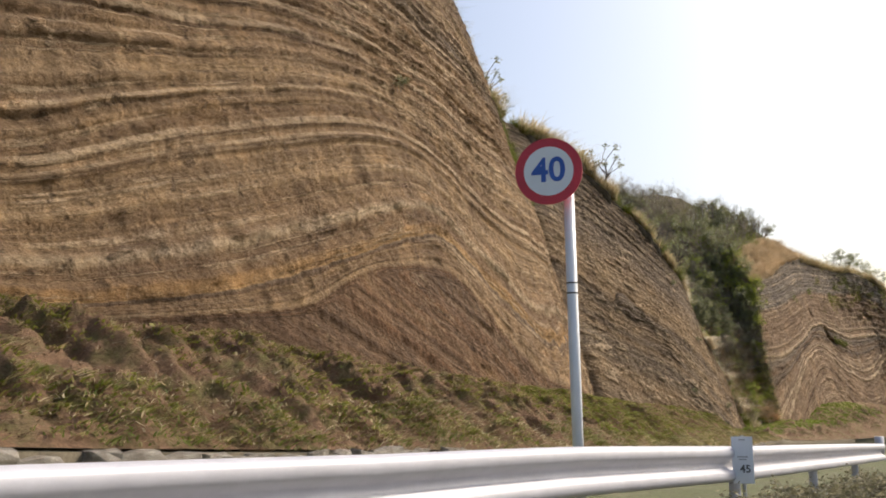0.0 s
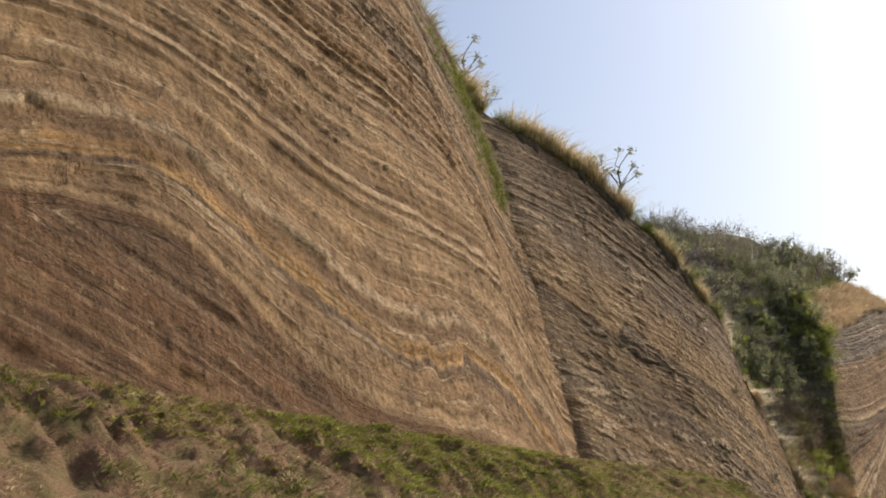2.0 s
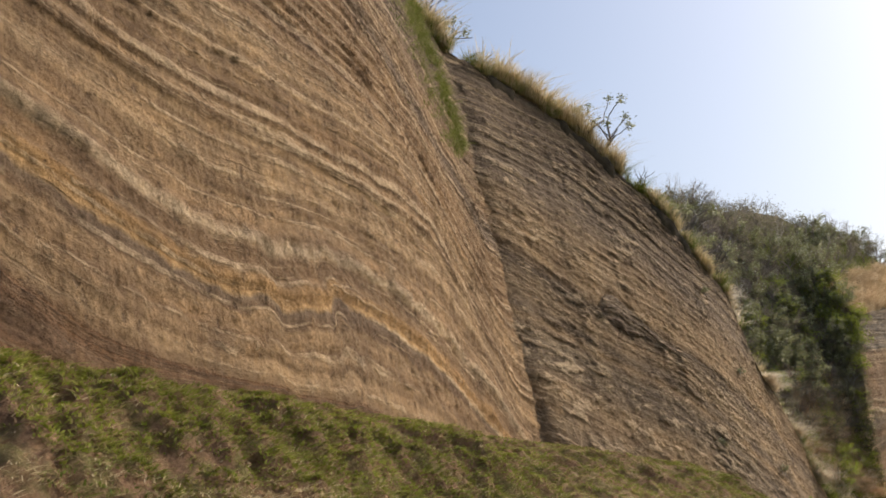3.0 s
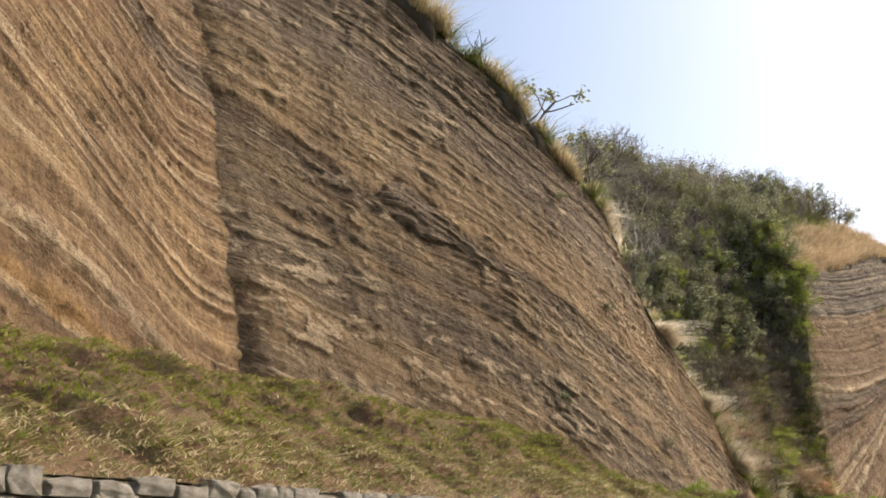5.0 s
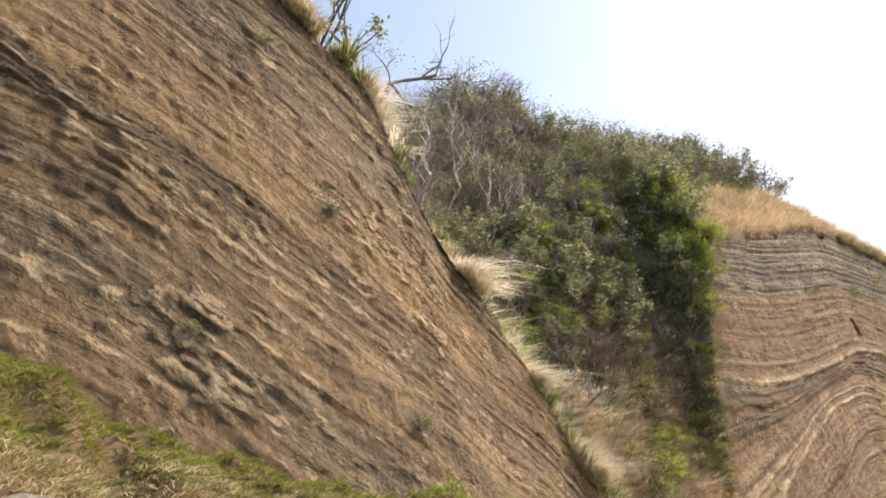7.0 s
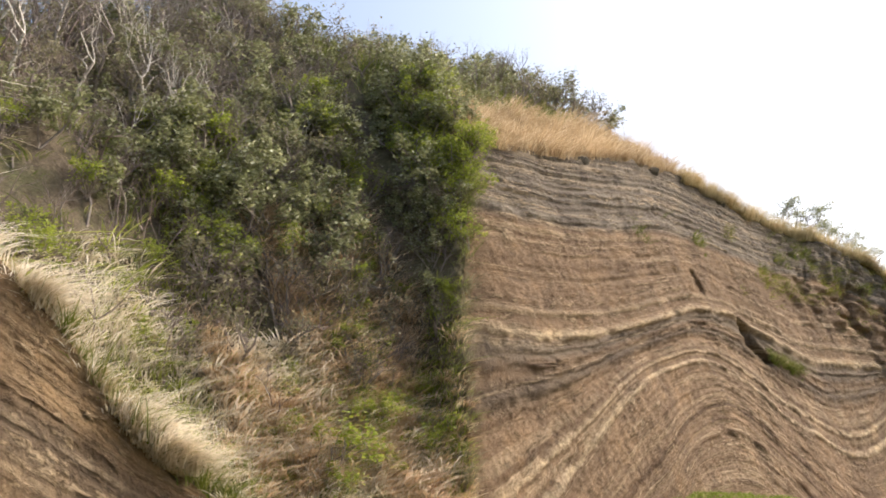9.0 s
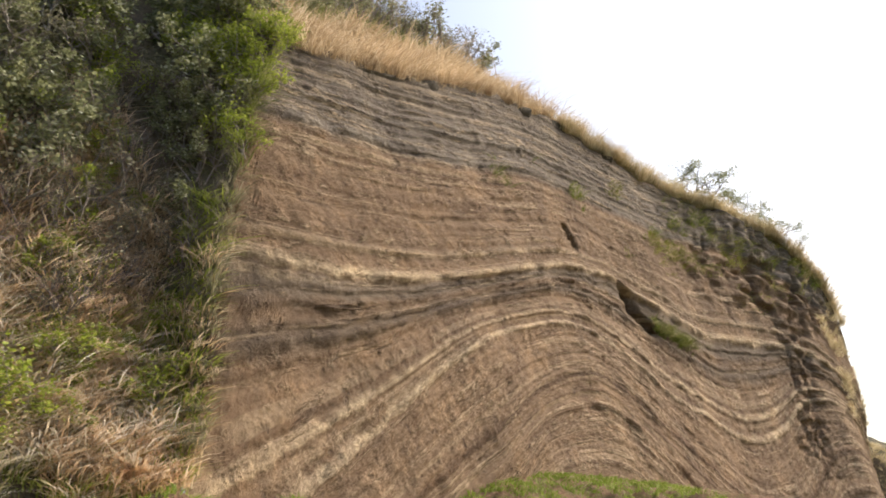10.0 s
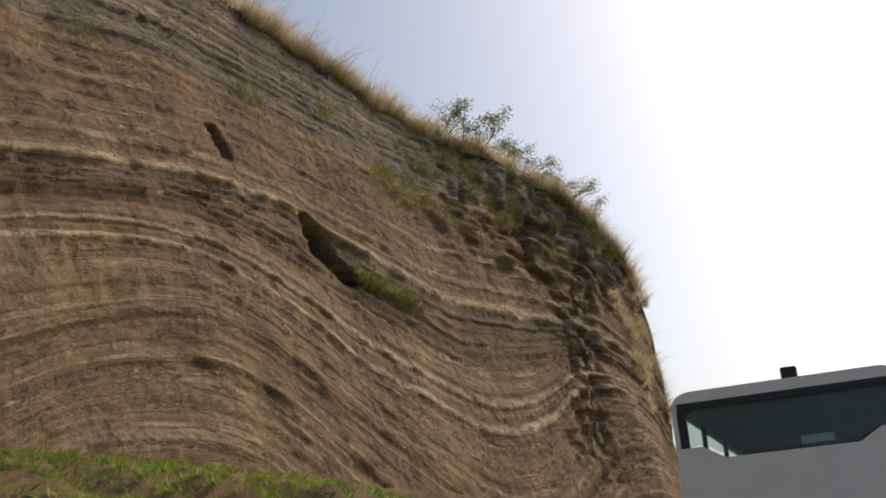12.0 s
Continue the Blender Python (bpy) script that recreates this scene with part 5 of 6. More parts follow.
def leaning_tree(root_at, knee, tip, seed):
    """An old tree that leans far out: a curved trunk, limbs spreading towards the tip, thin pale leaf."""
    r = random.Random(seed)
    root = new("leaning_tree")
    root.location = root_at
    knee, tip = Vector(knee) - Vector(root_at), Vector(tip) - Vector(root_at)
    a = Vector((0, 0, -0.4))
    b = knee * 0.5 + Vector((-0.5, -0.6, 0.4))
    tubes("trunk", [(tuple(a), tuple(b), 0.24, 0.19), (tuple(b), tuple(knee), 0.19, 0.14)], MAT_STEM, root, 7)
    seg, tips = [], []
    way = tip - knee
    limbs(knee, way, way.length * 0.85, 0.12, 3, r, 0.16, seg, tips)
    limbs(knee, way + Vector((0.6, -0.4, -2.6)), way.length * 0.6, 0.08, 3, r, 0.2, seg, tips)
    limbs(knee, Vector((-0.4, 0.2, 1.2)), way.length * 0.35, 0.06, 2, r, 0.25, seg, tips)
    tubes("branch_frame", seg, MAT_STEM, root, 4)
    tips = np.array(tips)
    low = tips[tips[:, 2] < knee.z + 2.2]
    c = low[rng.integers(0, len(low), 900)]
    leaf_cloud("crown", c + rng.normal(0, 1, c.shape) * np.array([0.45, 0.45, 0.16]), 0.085, MAT_PALE, root)
    return tagged(root, "dark crooked tree with sparse pale leaf leaning over the gully", "tree")


leaning_tree((28.0, 119.0, 4.6), (28.8, 122.2, 16.2), (30.3, 125.3, 18.0), 303)


def make_sprig(seed, height, clumps, name, label):
    """A sapling of a few crooked stems, with tight clumps of dark leaves at some ends."""
    r = random.Random(seed)
    root = new(name)
    seg, tips = [], []
    for _ in range(3):
        limbs((0, 0, -0.2), (r.gauss(0, 0.35), r.gauss(0, 0.35), 1), height * r.uniform(0.7, 1.0), 0.026 * height, 1, r, 0.26, seg, tips)
    tubes("stem_frame", seg, MAT_STEM, root, 4)
    tips = sorted(tips, key=lambda q: -q[2])[:clumps]
    if tips:
        c = np.repeat(np.array(tips), 46, 0)
        leaf_cloud("leaf_clumps", c + rng.normal(0, 0.19, c.shape), 0.15, MAT_LEAF, root)
    return tagged(root, label, "sapling")


def at_rim(u, back):
    return Vector([float(q) for q in FACE_B.at(u, float(soft_table(u, RIM_B, 0.8)), -back)])


leafy = [make_sprig(130 + k, 3.3, 6, "sapling", "thin sapling with clumps of dark leaves in the edge grass") for k in range(3)]
scatter(leafy, [at_rim(u, v) for u, v in ((0.8, 0.4), (3.0, 0.5), (14.8, 0.4), (16.3, 0.3), (24.5, 0.6), (29.5, 0.7), (31.5, 0.8))], "saplings on the cliff edge", 0.95, 1.25, 7)
snag = make_sprig(150, 2.8, 0, "bare_sapling", "leafless sapling on the cliff edge")
scatter([snag], [at_rim(u, 0.4) for u in (7.0, 8.6, 20.0, 1.6)], "leafless saplings on the cliff edge", 0.7, 1.0, 8)

# ---- small plants on the faces ----
ledge = make_bush(170, 0.7, MAT_LEAF, 500, "ledge_bush", "small dark bush rooted in the cliff face", 0.06)
spots = [Vector([float(q) for q in c.at(u, z, 0.2)]) for c, u, z in ((FACE_B, 20.5, -2.6), (FACE_B, 24.5, 9.5), (FACE_B, 30.0, -4.4), (FACE_A, 71.5, 12.6), (FACE_B, 27.0, 3.2))]
scatter([ledge], spots, "bushes on the cliff face", 0.6, 1.1, 9)
gu, gz2 = rng.uniform(40.5, 46, 260), rng.normal(0, 0.3, 260)
p = np.stack(FACE_C.at(gu, 6.6 - (gu - 40.5) * 0.12 + gz2, 0.05), -1)
tagged(blades("ledge_grass", p, 0.45, 0.016, 8, MAT_GRASS, (0.3, -0.2), 0.7, 0.2, 1.0), "green grass growing below the hollow in the cliff", "grass", kind="stuff")
gu = np.r_[rng.uniform(24, 66, 700), rng.uniform(50, 72, 900)]
p = np.stack(FACE_C.at(gu, table(gu, MARKS_C[4][1]) + np.r_[rng.normal(0.2, 0.5, 700), rng.normal(1.6, 1.2, 900)] + 1.2 * np.clip((gu - 50) / 10, 0, 1), 0.05), -1)
p = p[fbm(p[:, 0] * 0.4, p[:, 1] * 0.4, p[:, 2] * 0.4, 2) > 0.5]
tagged(blades("seam_grass", p, 0.4, 0.016, 8, MAT_GRASS, (0.3, -0.2), 0.7, 0.2, 1.0), "grass along a damp seam of the cliff", "grass", kind="stuff")
gu, gz4 = rng.uniform(69, 79, 1700), rng.uniform(3, 17, 1700)
gz4 = np.minimum(gz4, table(gu, RIM_C))
p = np.stack(FACE_C.at(gu, gz4, 0.1 + nose_cut(gu, gz4)), -1)
p = p[fbm(p[:, 0] * 0.5, p[:, 1] * 0.5, p[:, 2] * 0.5, 2) > 0.54]
tagged(blades("nose_grass", p, rng.uniform(0.3, 0.8, len(p)), 0.015, 9, MAT_RIMGRASS, (0.35, -0.1), 0.5, 0.25, 0.8), "dry grass tufts on the rounded end of the cliff", "grass", kind="stuff")
gu, gz5 = rng.uniform(40, 70, 3400), rng.normal(15.6, 1.7, 3400)
gz5 = np.minimum(gz5, table(gu, RIM_C) - 0.3)
p = np.stack(FACE_C.at(gu, gz5, 0.05 + nose_cut(gu, gz5) + broken(gu, gz5)), -1)
p = p[fbm(p[:, 0] * 0.35, p[:, 1] * 0.35, p[:, 2] * 0.5, 3) + 0.004 * (gu - 55) > 0.57]
tagged(blades("cap_grass", p, rng.uniform(0.12, 0.32, len(p)), 0.02, 6, MAT_MOSS, (0.3, -0.2), 0.7, 0.3, 1.0), "short green grass on the crumbling cap of the cliff", "grass", kind="stuff")
p = mound_at(rng.uniform(0, 6.283, 1500), rng.uniform(0.05, 1, 1500) ** 0.5)
tagged(blades("mound_grass", p, rng.uniform(0.3, 0.8, len(p)), 0.022, 10, MAT_RIMGRASS, (0.3, -0.1), 0.6, 0.35, 0.8), "dry yellow grass on the mound at the cliff's end", "grass", kind="stuff")
wind = [make_tree(210 + k, 3.4, "windswept_tree", "windswept tree with a flat sparse crown on the cliff top", 760, MAT_PALE, 0.095, 0.9, MAT_STEM) for k in range(3)]
scatter(wind, [Vector([float(q) for q in FACE_C.at(u, float(table(u, RIM_C)), -v)]) for u, v in ((57.0, 0.9), (59.5, 1.1), (63.8, 0.8), (66.2, 1.3), (68.6, 1.0))], "windswept trees on the cliff top", 1.0, 1.35, 19)
thicket = make_bush(220, 0.9, MAT_LEAF, 420, "rim_bush", "small dark bush in the dry grass of the cliff top", 0.08)
thicket.location = Vector([float(q) for q in FACE_C.at(64.6, float(table(64.6, RIM_C)), -0.6)])
gz3 = rng.uniform(15, 29, 3200)
gu3 = 119.5 - np.abs(rng.normal(0, 4.5, 3200)) * (gz3 / 26)
p = np.stack(FACE_A.at(gu3, gz3, 0.15 + corner_bulge(gu3, gz3)), -1)
p = p[fbm(p[:, 0], p[:, 1], p[:, 2], 2) > 0.52]
tagged(blades("corner_grass", p, 0.3, 0.014, 6, MAT_GRASS, (0.3, -0.2), 0.7, 0.25, 1.0), "green grass in the corner between two cliffs", "grass", kind="stuff")

# ---- guard rail ----
MAT_WHITE = plain_material("white_paint", (0.72, 0.73, 0.74), 0.35, 0, 0.08, 3)
MAT_GALV = plain_material("galvanised_steel", (0.45, 0.46, 0.47), 0.45, 0.7, 0.15, 8)
MAT_RAIL = plain_material("rail_paint", (0.50, 0.49, 0.52), 0.4, 0, 0.1, 3)
PROFILE = [(0.0, 0.0), (0.045, -0.008), (0.070, -0.022), (0.082, -0.045), (0.082, -0.085), (0.070, -0.105), (0.008, -0.140), (0.0, -0.155), (0.0, -0.185), (0.008, -0.200), (0.070, -0.235), (0.082, -0.255), (0.082, -0.295), (0.070, -0.318), (0.045, -0.332), (0.0, -0.34)]
rail = new("guard_rail")
rail.location = road_at(S0, 2.95)
tagged(rail, "white corrugated steel guard rail beside the road", "guard rail")


def rail_beam(s0, s1):
    s = np.arange(s0, s1 + 0.01, 0.5)
    rise = np.interp(s - S0, [0, 2, 4, 6, 10, 14, 22], [0.92, 0.915, 0.895, 0.90, 0.875, 0.864, 0.85])
    cols = [road_at(s, 2.95 - a, rise + b) - np.array(rail.location) for a, b in PROFILE] + [road_at(s, 2.95 - a + 0.004, rise + b) - np.array(rail.location) for a, b in PROFILE[::-1]]
    return mesh_object("beam", np.stack(cols, 1).reshape(-1, 3), grid_faces(len(s), len(cols)), MAT_RAIL, True, rail)


def post_mesh():
    bm = bmesh.new()
    bmesh.ops.create_cone(bm, cap_ends=True, segments=14, radius1=0.057, radius2=0.057, depth=1.10, matrix=Matrix.Translation((0, 0, 0.22)))
    bmesh.ops.create_cone(bm, cap_ends=True, segments=14, radius1=0.060, radius2=0.03, depth=0.03, matrix=Matrix.Translation((0, 0, 0.785)))
    me = bpy.data.meshes.new("post")
    bm.to_mesh(me)
    bm.free()
    me.materials.append(MAT_RAIL)
    return me


post_me = post_mesh()
for n in range(11):
    s0 = S0 - 22 + 4 * n
    rail_beam(s0, s0 + 4.06)
    po = new("post", post_me)
    po.parent = rail
    po.location = road_at(s0, 3.03) - np.array(rail.location)

# rounded end piece
bm = bmesh.new()
bmesh.ops.create_cone(bm, cap_ends=True, segments=20, radius1=0.09, radius2=0.09, depth=0.34)
cap = part("end_cap", bm, MAT_RAIL, rail, "rounded end of the rail", True)
cap.location = road_at(S0 + 22.08, 2.98, 0.825) - np.array(rail.location)

# ---- speed limit sign ----
MAT_RED = plain_material("sign_red", (0.55, 0.03, 0.05), 0.4)
MAT_BLUE = plain_material("sign_blue", (0.03, 0.10, 0.42), 0.4)
MAT_FACE = plain_material("sign_white", (0.78, 0.80, 0.82), 0.35, 0, 0.03)
MAT_CLAMP = plain_material("dark_clamp", (0.10, 0.10, 0.10), 0.6)
sign = new("speed_limit_sign")
sign.location = (-0.70, 4.835, -4.33)
tagged(sign, "round red-rimmed speed limit sign on a white pole", "road sign")


def cyl(bm, r, h, z, seg=32, m=None):
    bmesh.ops.create_cone(bm, cap_ends=True, segments=seg, radius1=r, radius2=r, depth=h, matrix=(m or Matrix()) @ Matrix.Translation((0, 0, z)))


bm = bmesh.new()
cyl(bm, 0.043, 3.35, 1.60, 20)
cyl(bm, 0.045, 0.02, 3.28, 20)
part("pole", bm, MAT_WHITE, sign, "white painted steel pole", True)
for z in (2.28, 2.36):
    bm = bmesh.new()
    cyl(bm, 0.046, 0.012, z, 20)
    part("band", bm, MAT_CLAMP, sign, "thin dark band round the pole")
face_m = Matrix.Translation((-0.163, 0.165 - 0.24, 3.244)) @ Vector((-0.30, -0.955, 0)).to_track_quat("Z", "Y").to_matrix().to_4x4()
disc = bmesh.new()
cyl(disc, 0.268, 0.012, 0, 48)
disc = part("disc", disc, MAT_RED, sign, "red disc with a rolled rim")
disc.matrix_local = face_m
bm = bmesh.new()
cyl(bm, 0.198, 0.004, 0.0085, 48)
part("plate", bm, MAT_FACE, disc, "white middle of the sign")


def text_mesh(name, body, size, mat, parent, m):
    cu = bpy.data.curves.new(name, "FONT")
    cu.body, cu.size, cu.align_x, cu.align_y, cu.extrude, cu.offset = body, size, "CENTER", "CENTER", 0.002, 0.006 * size / 0.3
    ob = bpy.data.objects.new(name, cu)
    scene.collection.objects.link(ob)
    bpy.context.view_layer.update()
    me = bpy.data.meshes.new_from_object(ob.evaluated_get(bpy.context.evaluated_depsgraph_get()))
    bpy.data.objects.remove(ob)
    me.materials.append(mat)
    t = new(name, me)
    t.parent = parent
    t.matrix_local = m
    return t


text_mesh("number", "40", 0.27, MAT_BLUE, disc, Matrix.Translation((0, 0, 0.0125)))
bm = bmesh.new()
bmesh.ops.create_cube(bm, size=1, matrix=Matrix.Translation((-0.06, -0.0, 3.2)) @ Matrix.Rotation(-0.3, 4, "Z") @ Matrix.Diagonal((0.22, 0.03, 0.05, 1)))
part("bracket", bm, MAT_GALV, sign, "steel bracket behind the disc")

# ---- small marker plate on the rail ----
plate = new("distance_marker")
at = road_at(S0 + 9.5, 2.80)
plate.location = at
plate.rotation_euler = (0, 0, math.atan2(road_t[40][1], road_t[40][0]) - 1.35)
tagged(plate, "small white plate with a number fixed to the guard rail", "marker plate")
bm = bmesh.new()
bmesh.ops.create_cube(bm, size=1, matrix=Matrix.Translation((0, 0, 0.75)) @ Matrix.Diagonal((0.195, 0.008, 0.44, 1)))
bmesh.ops.bevel(bm, geom=bm.edges[:], offset=0.002, segments=1, affect="EDGES")
board = part("board", bm, MAT_FACE, plate, "white board")
front = Matrix.Translation((0.02, -0.006, 0.665)) @ Matrix.Rotation(radians(90), 4, "X")
text_mesh("number", "45", 0.10, MAT_CLAMP, board, front)
for z, w in ((0.94, 0.06), (0.78, 0.10), (0.755, 0.07)):
    bm = bmesh.new()
    bmesh.ops.create_cube(bm, size=1, matrix=Matrix.Translation((0, -0.005, z)) @ Matrix.Diagonal((w, 0.003, 0.012, 1)))
    part("mark", bm, MAT_GALV, board)
bm = bmesh.new()
cyl(bm, 0.02, 1.0, 0.48, 12, Matrix.Translation((0, 0.03, 0)))
part("stake", bm, MAT_GALV, plate, "thin steel stake")

low = [make_bush(190 + k, 0.42, MAT_OLIVE, 700, "verge_shrub", "low shrub with small leaves at the foot of the rail", 0.035) for k in range(2)]
scatter(low, [Vector(road_at(S0 + 7.6 + 0.55 * k, 2.50 + 0.25 * math.sin(k * 2.1))) for k in range(20)], "shrubs along the rail", 0.8, 1.15, 10)

# ---- stone wall at the foot of the bank ----
MAT_STONE = ground_material("field_stone", [(0.3, (0.20, 0.165, 0.125)), (0.5, (0.36, 0.315, 0.26)), (0.7, (0.52, 0.47, 0.40))], 2.4, 0.12)
MAT_FILL = ground_material("wall_earth", [(0.3, (0.12, 0.10, 0.07)), (0.7, (0.21, 0.175, 0.115))], 2.0, 0.05)
wi = np.arange(20, 190, 1.0)
aa = np.arange(len(wall_top))
core = [np.stack([np.interp(wi, aa, wall_top[:, k]) for k in range(3)], -1) for _ in range(4)]
wn2 = np.gradient(core[0][:, :2], axis=0)
wn2 /= np.linalg.norm(wn2, axis=1)[:, None]
right = np.c_[wn2[:, 1], -wn2[:, 0]]
for c, out, up in zip(core, (-0.5, 0.02, 0.06, 0.10), (0.0, -0.06, -0.5, -1.5)):
    c[:, :2] += right * out
    c[:, 2] += up
stone_wall = mesh_object("stone_wall", np.stack(core, 1).reshape(-1, 3), grid_faces(len(wi), 4), MAT_FILL)
tagged(stone_wall, "low wall of rough grey field stones below the bank", "wall", kind="structure")


def stone_mesh(seed):
    bm = bmesh.new()
    bmesh.ops.create_cube(bm, size=1)
    bmesh.ops.subdivide_edges(bm, edges=bm.edges[:], cuts=1, use_grid_fill=True)
    r = random.Random(seed)
    for v in bm.verts:
        k = v.co.length
        v.co = v.co * (0.88 + 0.10 / max(k, 0.4)) + Vector((r.gauss(0, 0.05), r.gauss(0, 0.05), r.gauss(0, 0.06)))
    me = bpy.data.meshes.new("stone")
    bmesh.ops.bevel(bm, geom=[e for e in bm.edges if e.calc_face_angle(0) > 0.5], offset=0.05, segments=1, affect="EDGES")
    bm.to_mesh(me)
    bm.free()
    me.materials.append(MAT_STONE)
    return me


stone_meshes = [stone_mesh(k) for k in range(8)]
rnd = random.Random(5)
for row in range(2):
    i = 38.0 + 0.3 * row
    while i < 138:
        w = rnd.choice((0.35, 0.5, 0.7, 0.95)) * rnd.uniform(0.85, 1.15)
        h = rnd.uniform(0.26, 0.46)
        q = [float(np.interp(i + w / 2, aa, wall_top[:, k])) for k in range(3)]
        j = min(len(wi) - 1, max(0, int(i - 20)))
        st = new("stone", stone_meshes[rnd.randrange(8)])
        st.parent = stone_wall
        st.location = (q[0] + right[j][0] * 0.02, q[1] + right[j][1] * 0.02, q[2] - (0.21 if i < 78 else 0.15) - 0.38 * row + rnd.uniform(-0.10, 0.06))
        st.rotation_euler = (rnd.gauss(0, 0.08), rnd.gauss(0, 0.06), math.atan2(wn2[j][1], wn2[j][0]) + rnd.gauss(0, 0.06))
        st.scale = (w * 0.98, 0.42, h)
        i += w + (rnd.choice((0.02, 0.03, 0.05, 0.3, 0.7)) if i < 78 else rnd.choice((0.01, 0.02, 0.03, 0.05)))

# ---- parked bus ----
MAT_BUS = plain_material("bus_white", (0.88, 0.80, 0.745), 0.3, 0, 0.05, 2)
MAT_TRIM = plain_material("bus_black", (0.02, 0.02, 0.022), 0.4)
MAT_TYRE = plain_material("rubber", (0.025, 0.025, 0.025), 0.85)
MAT_SEAT = plain_material("bus_inside", (0.05, 0.06, 0.065), 0.8)
MAT_LAMP = plain_material("red_lamp", (0.45, 0.02, 0.02), 0.2)
glass, gnt, gb = material("dark_glass")
gb.inputs["Base Color"].default_value = (0.62, 0.74, 0.74, 1)
gb.inputs["Roughness"].default_value = 0.03
gb.inputs["Transmission Weight"].default_value = 0.9
gb.inputs["IOR"].default_value = 1.1
clear, cnt, cb = material("clear_glass")
cb.inputs["Base Color"].default_value = (0.9, 0.95, 0.95, 1)
cb.inputs["Roughness"].default_value = 0.03
cb.inputs["Transmission Weight"].default_value = 1.0
cb.inputs["IOR"].default_value = 1.05
bus = new("bus")
tagged(bus, "warm off-white bus parked at the roadside with a wide rear window", "bus")
BW, BH, BL = 2.30, 3.02, 8.6
BUS_AT, BUS_TURN, BUS_SIZE = Vector((74.54, 133.37, -10.29)), radians(-33), 1.13
bus.matrix_world = Matrix.Translation(BUS_AT) @ Matrix.Rotation(BUS_TURN, 4, "Z") @ Matrix.Scale(BUS_SIZE, 4)


def section(inset, z0, z1, r=0.22):
    """Rounded outline of the body, seen from behind: (x, z)."""
    w = BW / 2 - inset
    pts = [(-w, z0), (w, z0)]
    for k in range(7):
        a = k * math.pi / 12
        pts.append((w - r + r * math.cos(a), z1 - inset - r * 0.8 + r * 0.8 * math.sin(a)))
    for k in range(6, -1, -1):
        a = math.pi - k * math.pi / 12
        pts.append((-w + r + r * math.cos(a), z1 - inset - r * 0.8 + r * 0.8 * math.sin(a)))
    return pts


# shell of wall panels, with the window openings left free
def slab(name, x0, x1, y0, y1, z0, z1, mat, parent=bus, bev=0.02, label=""):
    bm = bmesh.new()
    bmesh.ops.create_cube(bm, size=1, matrix=Matrix.Translation(((x0 + x1) / 2, (y0 + y1) / 2, (z0 + z1) / 2)) @ Matrix.Diagonal((x1 - x0, y1 - y0, z1 - z0, 1)))
    if bev:
        bmesh.ops.bevel(bm, geom=bm.edges[:], offset=bev, segments=2, affect="EDGES")
    return part(name, bm, mat, parent, label)


def prism(name, outline, y0, y1, mat, parent=bus, label=""):
    bm = bmesh.new()
    a = [bm.verts.new((x, y0, z)) for x, z in outline]
    b = [bm.verts.new((x, y1, z)) for x, z in outline]
    bm.faces.new(a), bm.faces.new(b[::-1])
    for k in range(len(a)):
        j = (k + 1) % len(a)
        bm.faces.new((a[k], b[k], b[j], a[j]))
    bmesh.ops.recalc_face_normals(bm, faces=bm.faces[:])
    return part(name, bm, mat, parent, label)


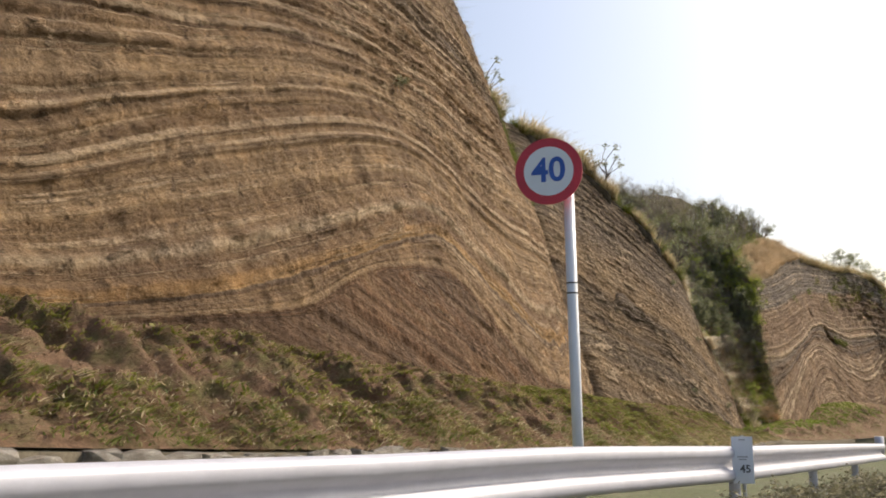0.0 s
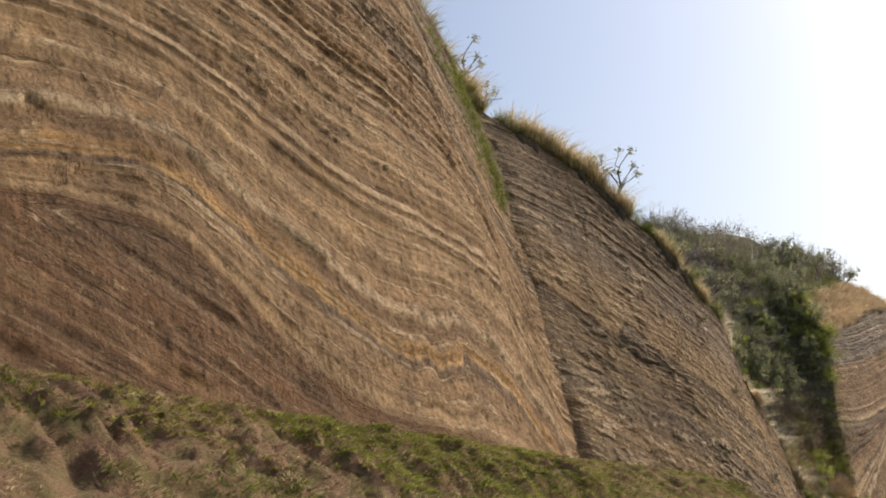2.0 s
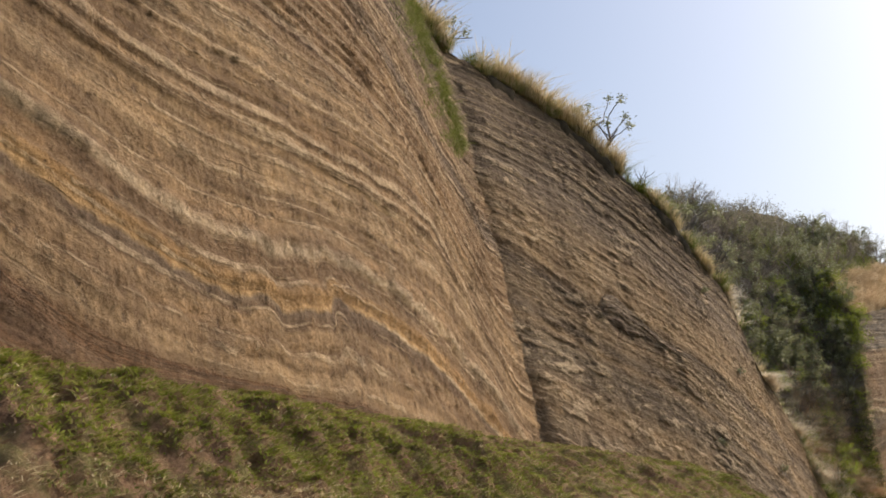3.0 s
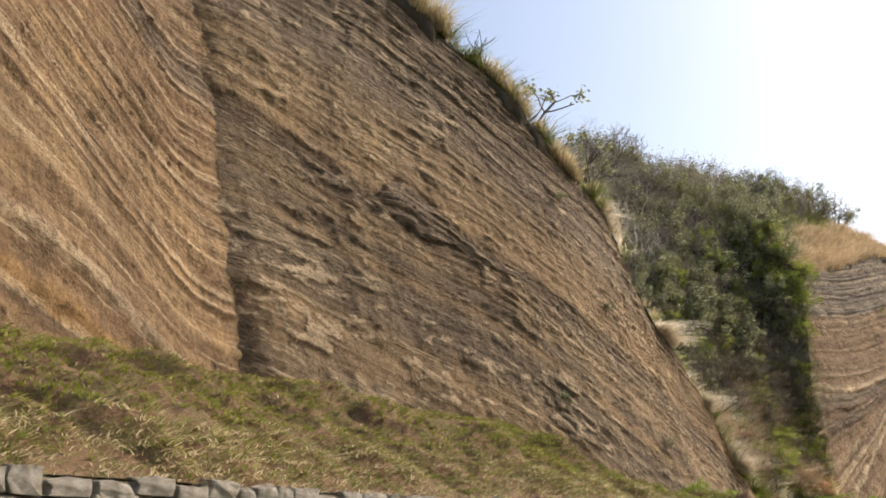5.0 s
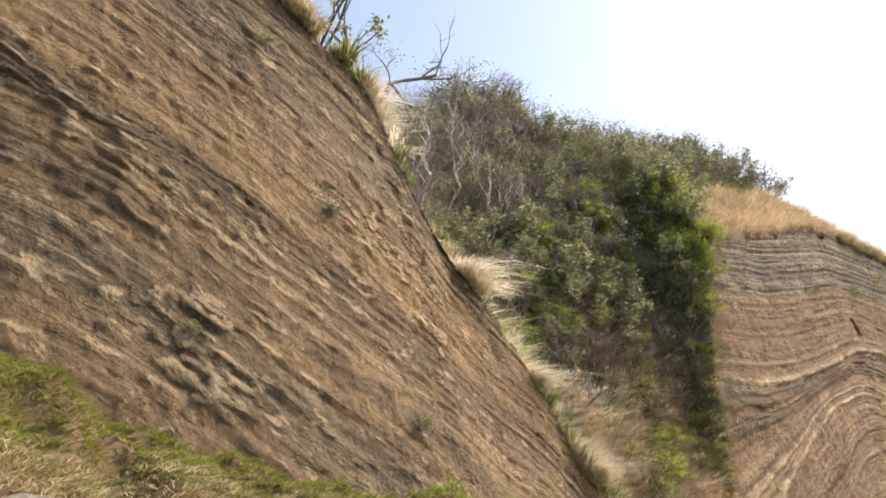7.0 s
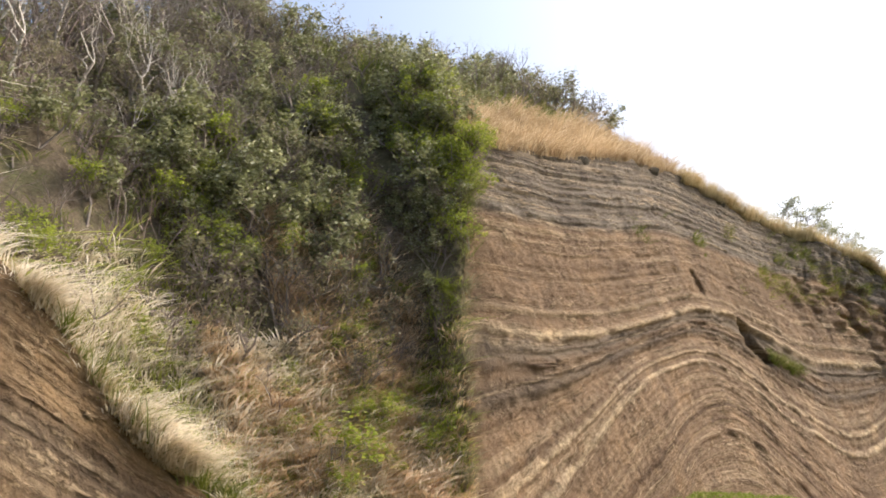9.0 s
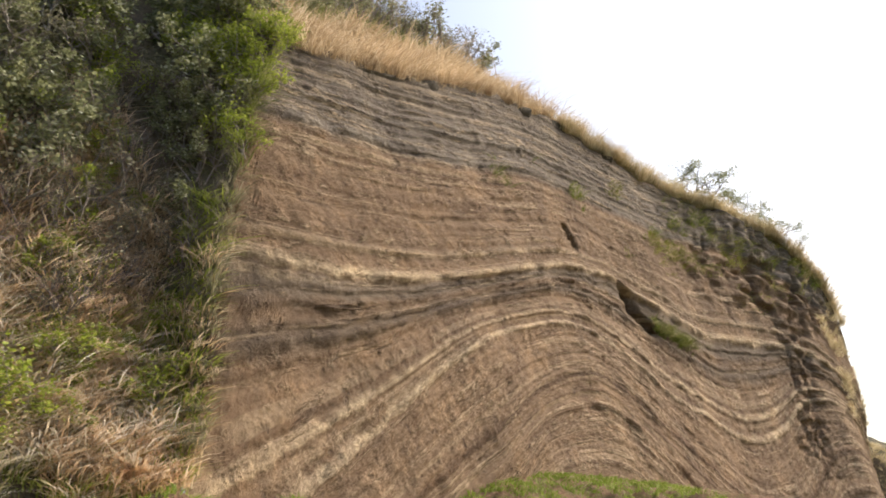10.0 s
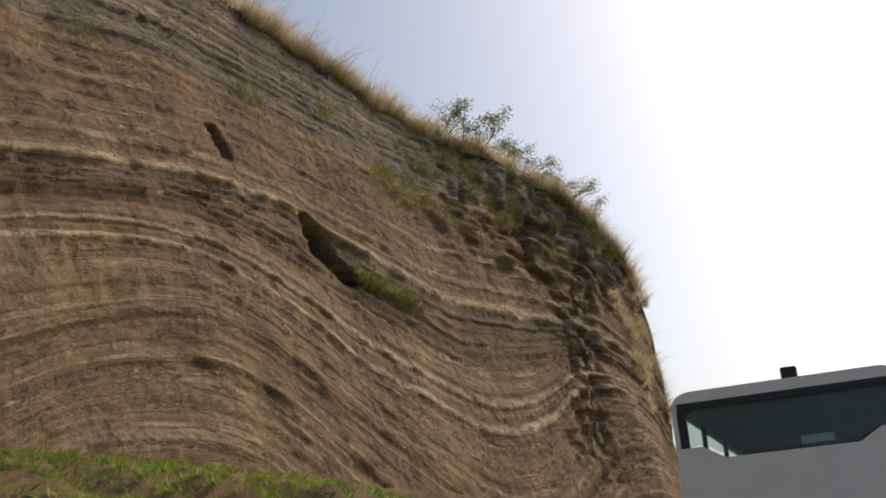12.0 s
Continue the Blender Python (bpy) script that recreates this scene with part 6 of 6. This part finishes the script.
W = BW / 2
SILL, HEAD, STEP = 2.30, 2.90, 2.43
prism("roof", [(-W, HEAD)] + [(W, HEAD)] + section(0, 0, BH)[2:], 0, BL, MAT_BUS, label="white roof with rounded shoulders")
prism("rear_wall", [(-W, 0.42), (W, 0.42), (W, STEP), (W - 0.28, STEP), (W - 0.50, SILL), (-W + 0.50, SILL), (-W + 0.28, STEP), (-W, STEP)], 0, 0.09, MAT_BUS, label="white rear panel with a stepped window sill")
for sx in (-1, 1):
    slab("corner_post", min(sx * W, sx * (W - 0.07)), max(sx * W, sx * (W - 0.07)), 0, 0.12, STEP, HEAD, MAT_BUS, bus, 0.015)
    slab("side_wall", min(sx * W, sx * (W - 0.06)), max(sx * W, sx * (W - 0.06)), 0.09, BL, 0.42, 1.55, MAT_BUS, bus, 0.015)
    for k in range(6):
        y = 0.1 + k * 1.55
        slab("pillar", min(sx * W, sx * (W - 0.05)), max(sx * W, sx * (W - 0.05)), y, y + 0.12, 1.55, HEAD, MAT_TRIM, bus, 0.01)
        slab("side_window", min(sx * (W - 0.02), sx * (W - 0.03)), max(sx * (W - 0.02), sx * (W - 0.03)), y + 0.12, min(y + 1.55, BL), 1.56, HEAD, clear, bus, 0)
    slab("tail_lamp", min(sx * (W - 0.08), sx * (W - 0.3)), max(sx * (W - 0.08), sx * (W - 0.3)), -0.03, 0.02, 0.75, 1.15, MAT_LAMP, bus, 0.02)
    for y in (1.9, BL - 1.4):
        bm = bmesh.new()
        bmesh.ops.create_cone(bm, cap_ends=True, segments=28, radius1=0.42, radius2=0.42, depth=0.26, matrix=Matrix.Translation((sx * (W - 0.18), y, 0.42)) @ Matrix.Rotation(radians(90), 4, "Y"))
        bmesh.ops.bevel(bm, geom=[e for e in bm.edges if e.calc_length() < 0.2], offset=0.03, segments=2, affect="EDGES")
        wheel = part("wheel", bm, MAT_TYRE, bus)
        bm = bmesh.new()
        bmesh.ops.create_cone(bm, cap_ends=True, segments=20, radius1=0.22, radius2=0.20, depth=0.02, matrix=Matrix.Translation((sx * (W - 0.045), y, 0.42)) @ Matrix.Rotation(radians(90), 4, "Y"))
        part("rim", bm, MAT_GALV, wheel)
window = prism("rear_window", [(-W + 0.09, STEP + 0.02), (-W + 0.30, STEP + 0.02), (-W + 0.52, SILL + 0.02), (W - 0.52, SILL + 0.02), (W - 0.30, STEP + 0.02), (W - 0.09, STEP + 0.02), (W - 0.09, HEAD - 0.02), (-W + 0.09, HEAD - 0.02)], 0.03, 0.04, glass, label="wide tinted rear window")
slab("window_seal", -W + 0.07, W - 0.07, -0.004, 0.03, HEAD - 0.07, HEAD, MAT_TRIM, bus, 0)
for sx in (-1, 1):
    slab("window_seal", min(sx * (W - 0.06), sx * (W - 0.15)), max(sx * (W - 0.06), sx * (W - 0.15)), -0.004, 0.03, STEP, HEAD - 0.07, MAT_TRIM, bus, 0)
slab("notice", 0.10, 0.42, 0.05, 0.055, SILL + 0.05, SILL + 0.13, MAT_FACE, window, 0, "white paper notice in the window")
slab("ceiling_lining", -W + 0.06, W - 0.06, 0.09, BL - 0.1, HEAD - 0.03, HEAD - 0.004, MAT_SEAT, bus, 0, "dark ceiling lining")
slab("floor", -W + 0.06, W - 0.06, 0.09, BL, 0.42, 0.55, MAT_SEAT, bus, 0)
slab("front_wall", -W, W, BL - 0.08, BL, 0.42, 1.3, MAT_BUS, bus, 0.02)
slab("windscreen", -W + 0.05, W - 0.05, BL - 0.05, BL - 0.03, 1.3, HEAD, glass, bus, 0)
for k in range(5):
    for x in (-0.85, -0.40, 0.40, 0.85):
        slab("seat_back", x - 0.2, x + 0.2, 0.8 + k * 1.3, 0.95 + k * 1.3, 0.9, 1.95, MAT_SEAT, bus, 0.04)
slab("bumper", -W, W, -0.10, 0.05, 0.40, 0.66, MAT_TRIM, bus, 0.03)
slab("roof_lamp", 0.02, 0.18, 0.02, 0.16, BH - 0.02, BH + 0.12, MAT_TRIM, bus, 0.01, "small dark lamp on the roof edge")
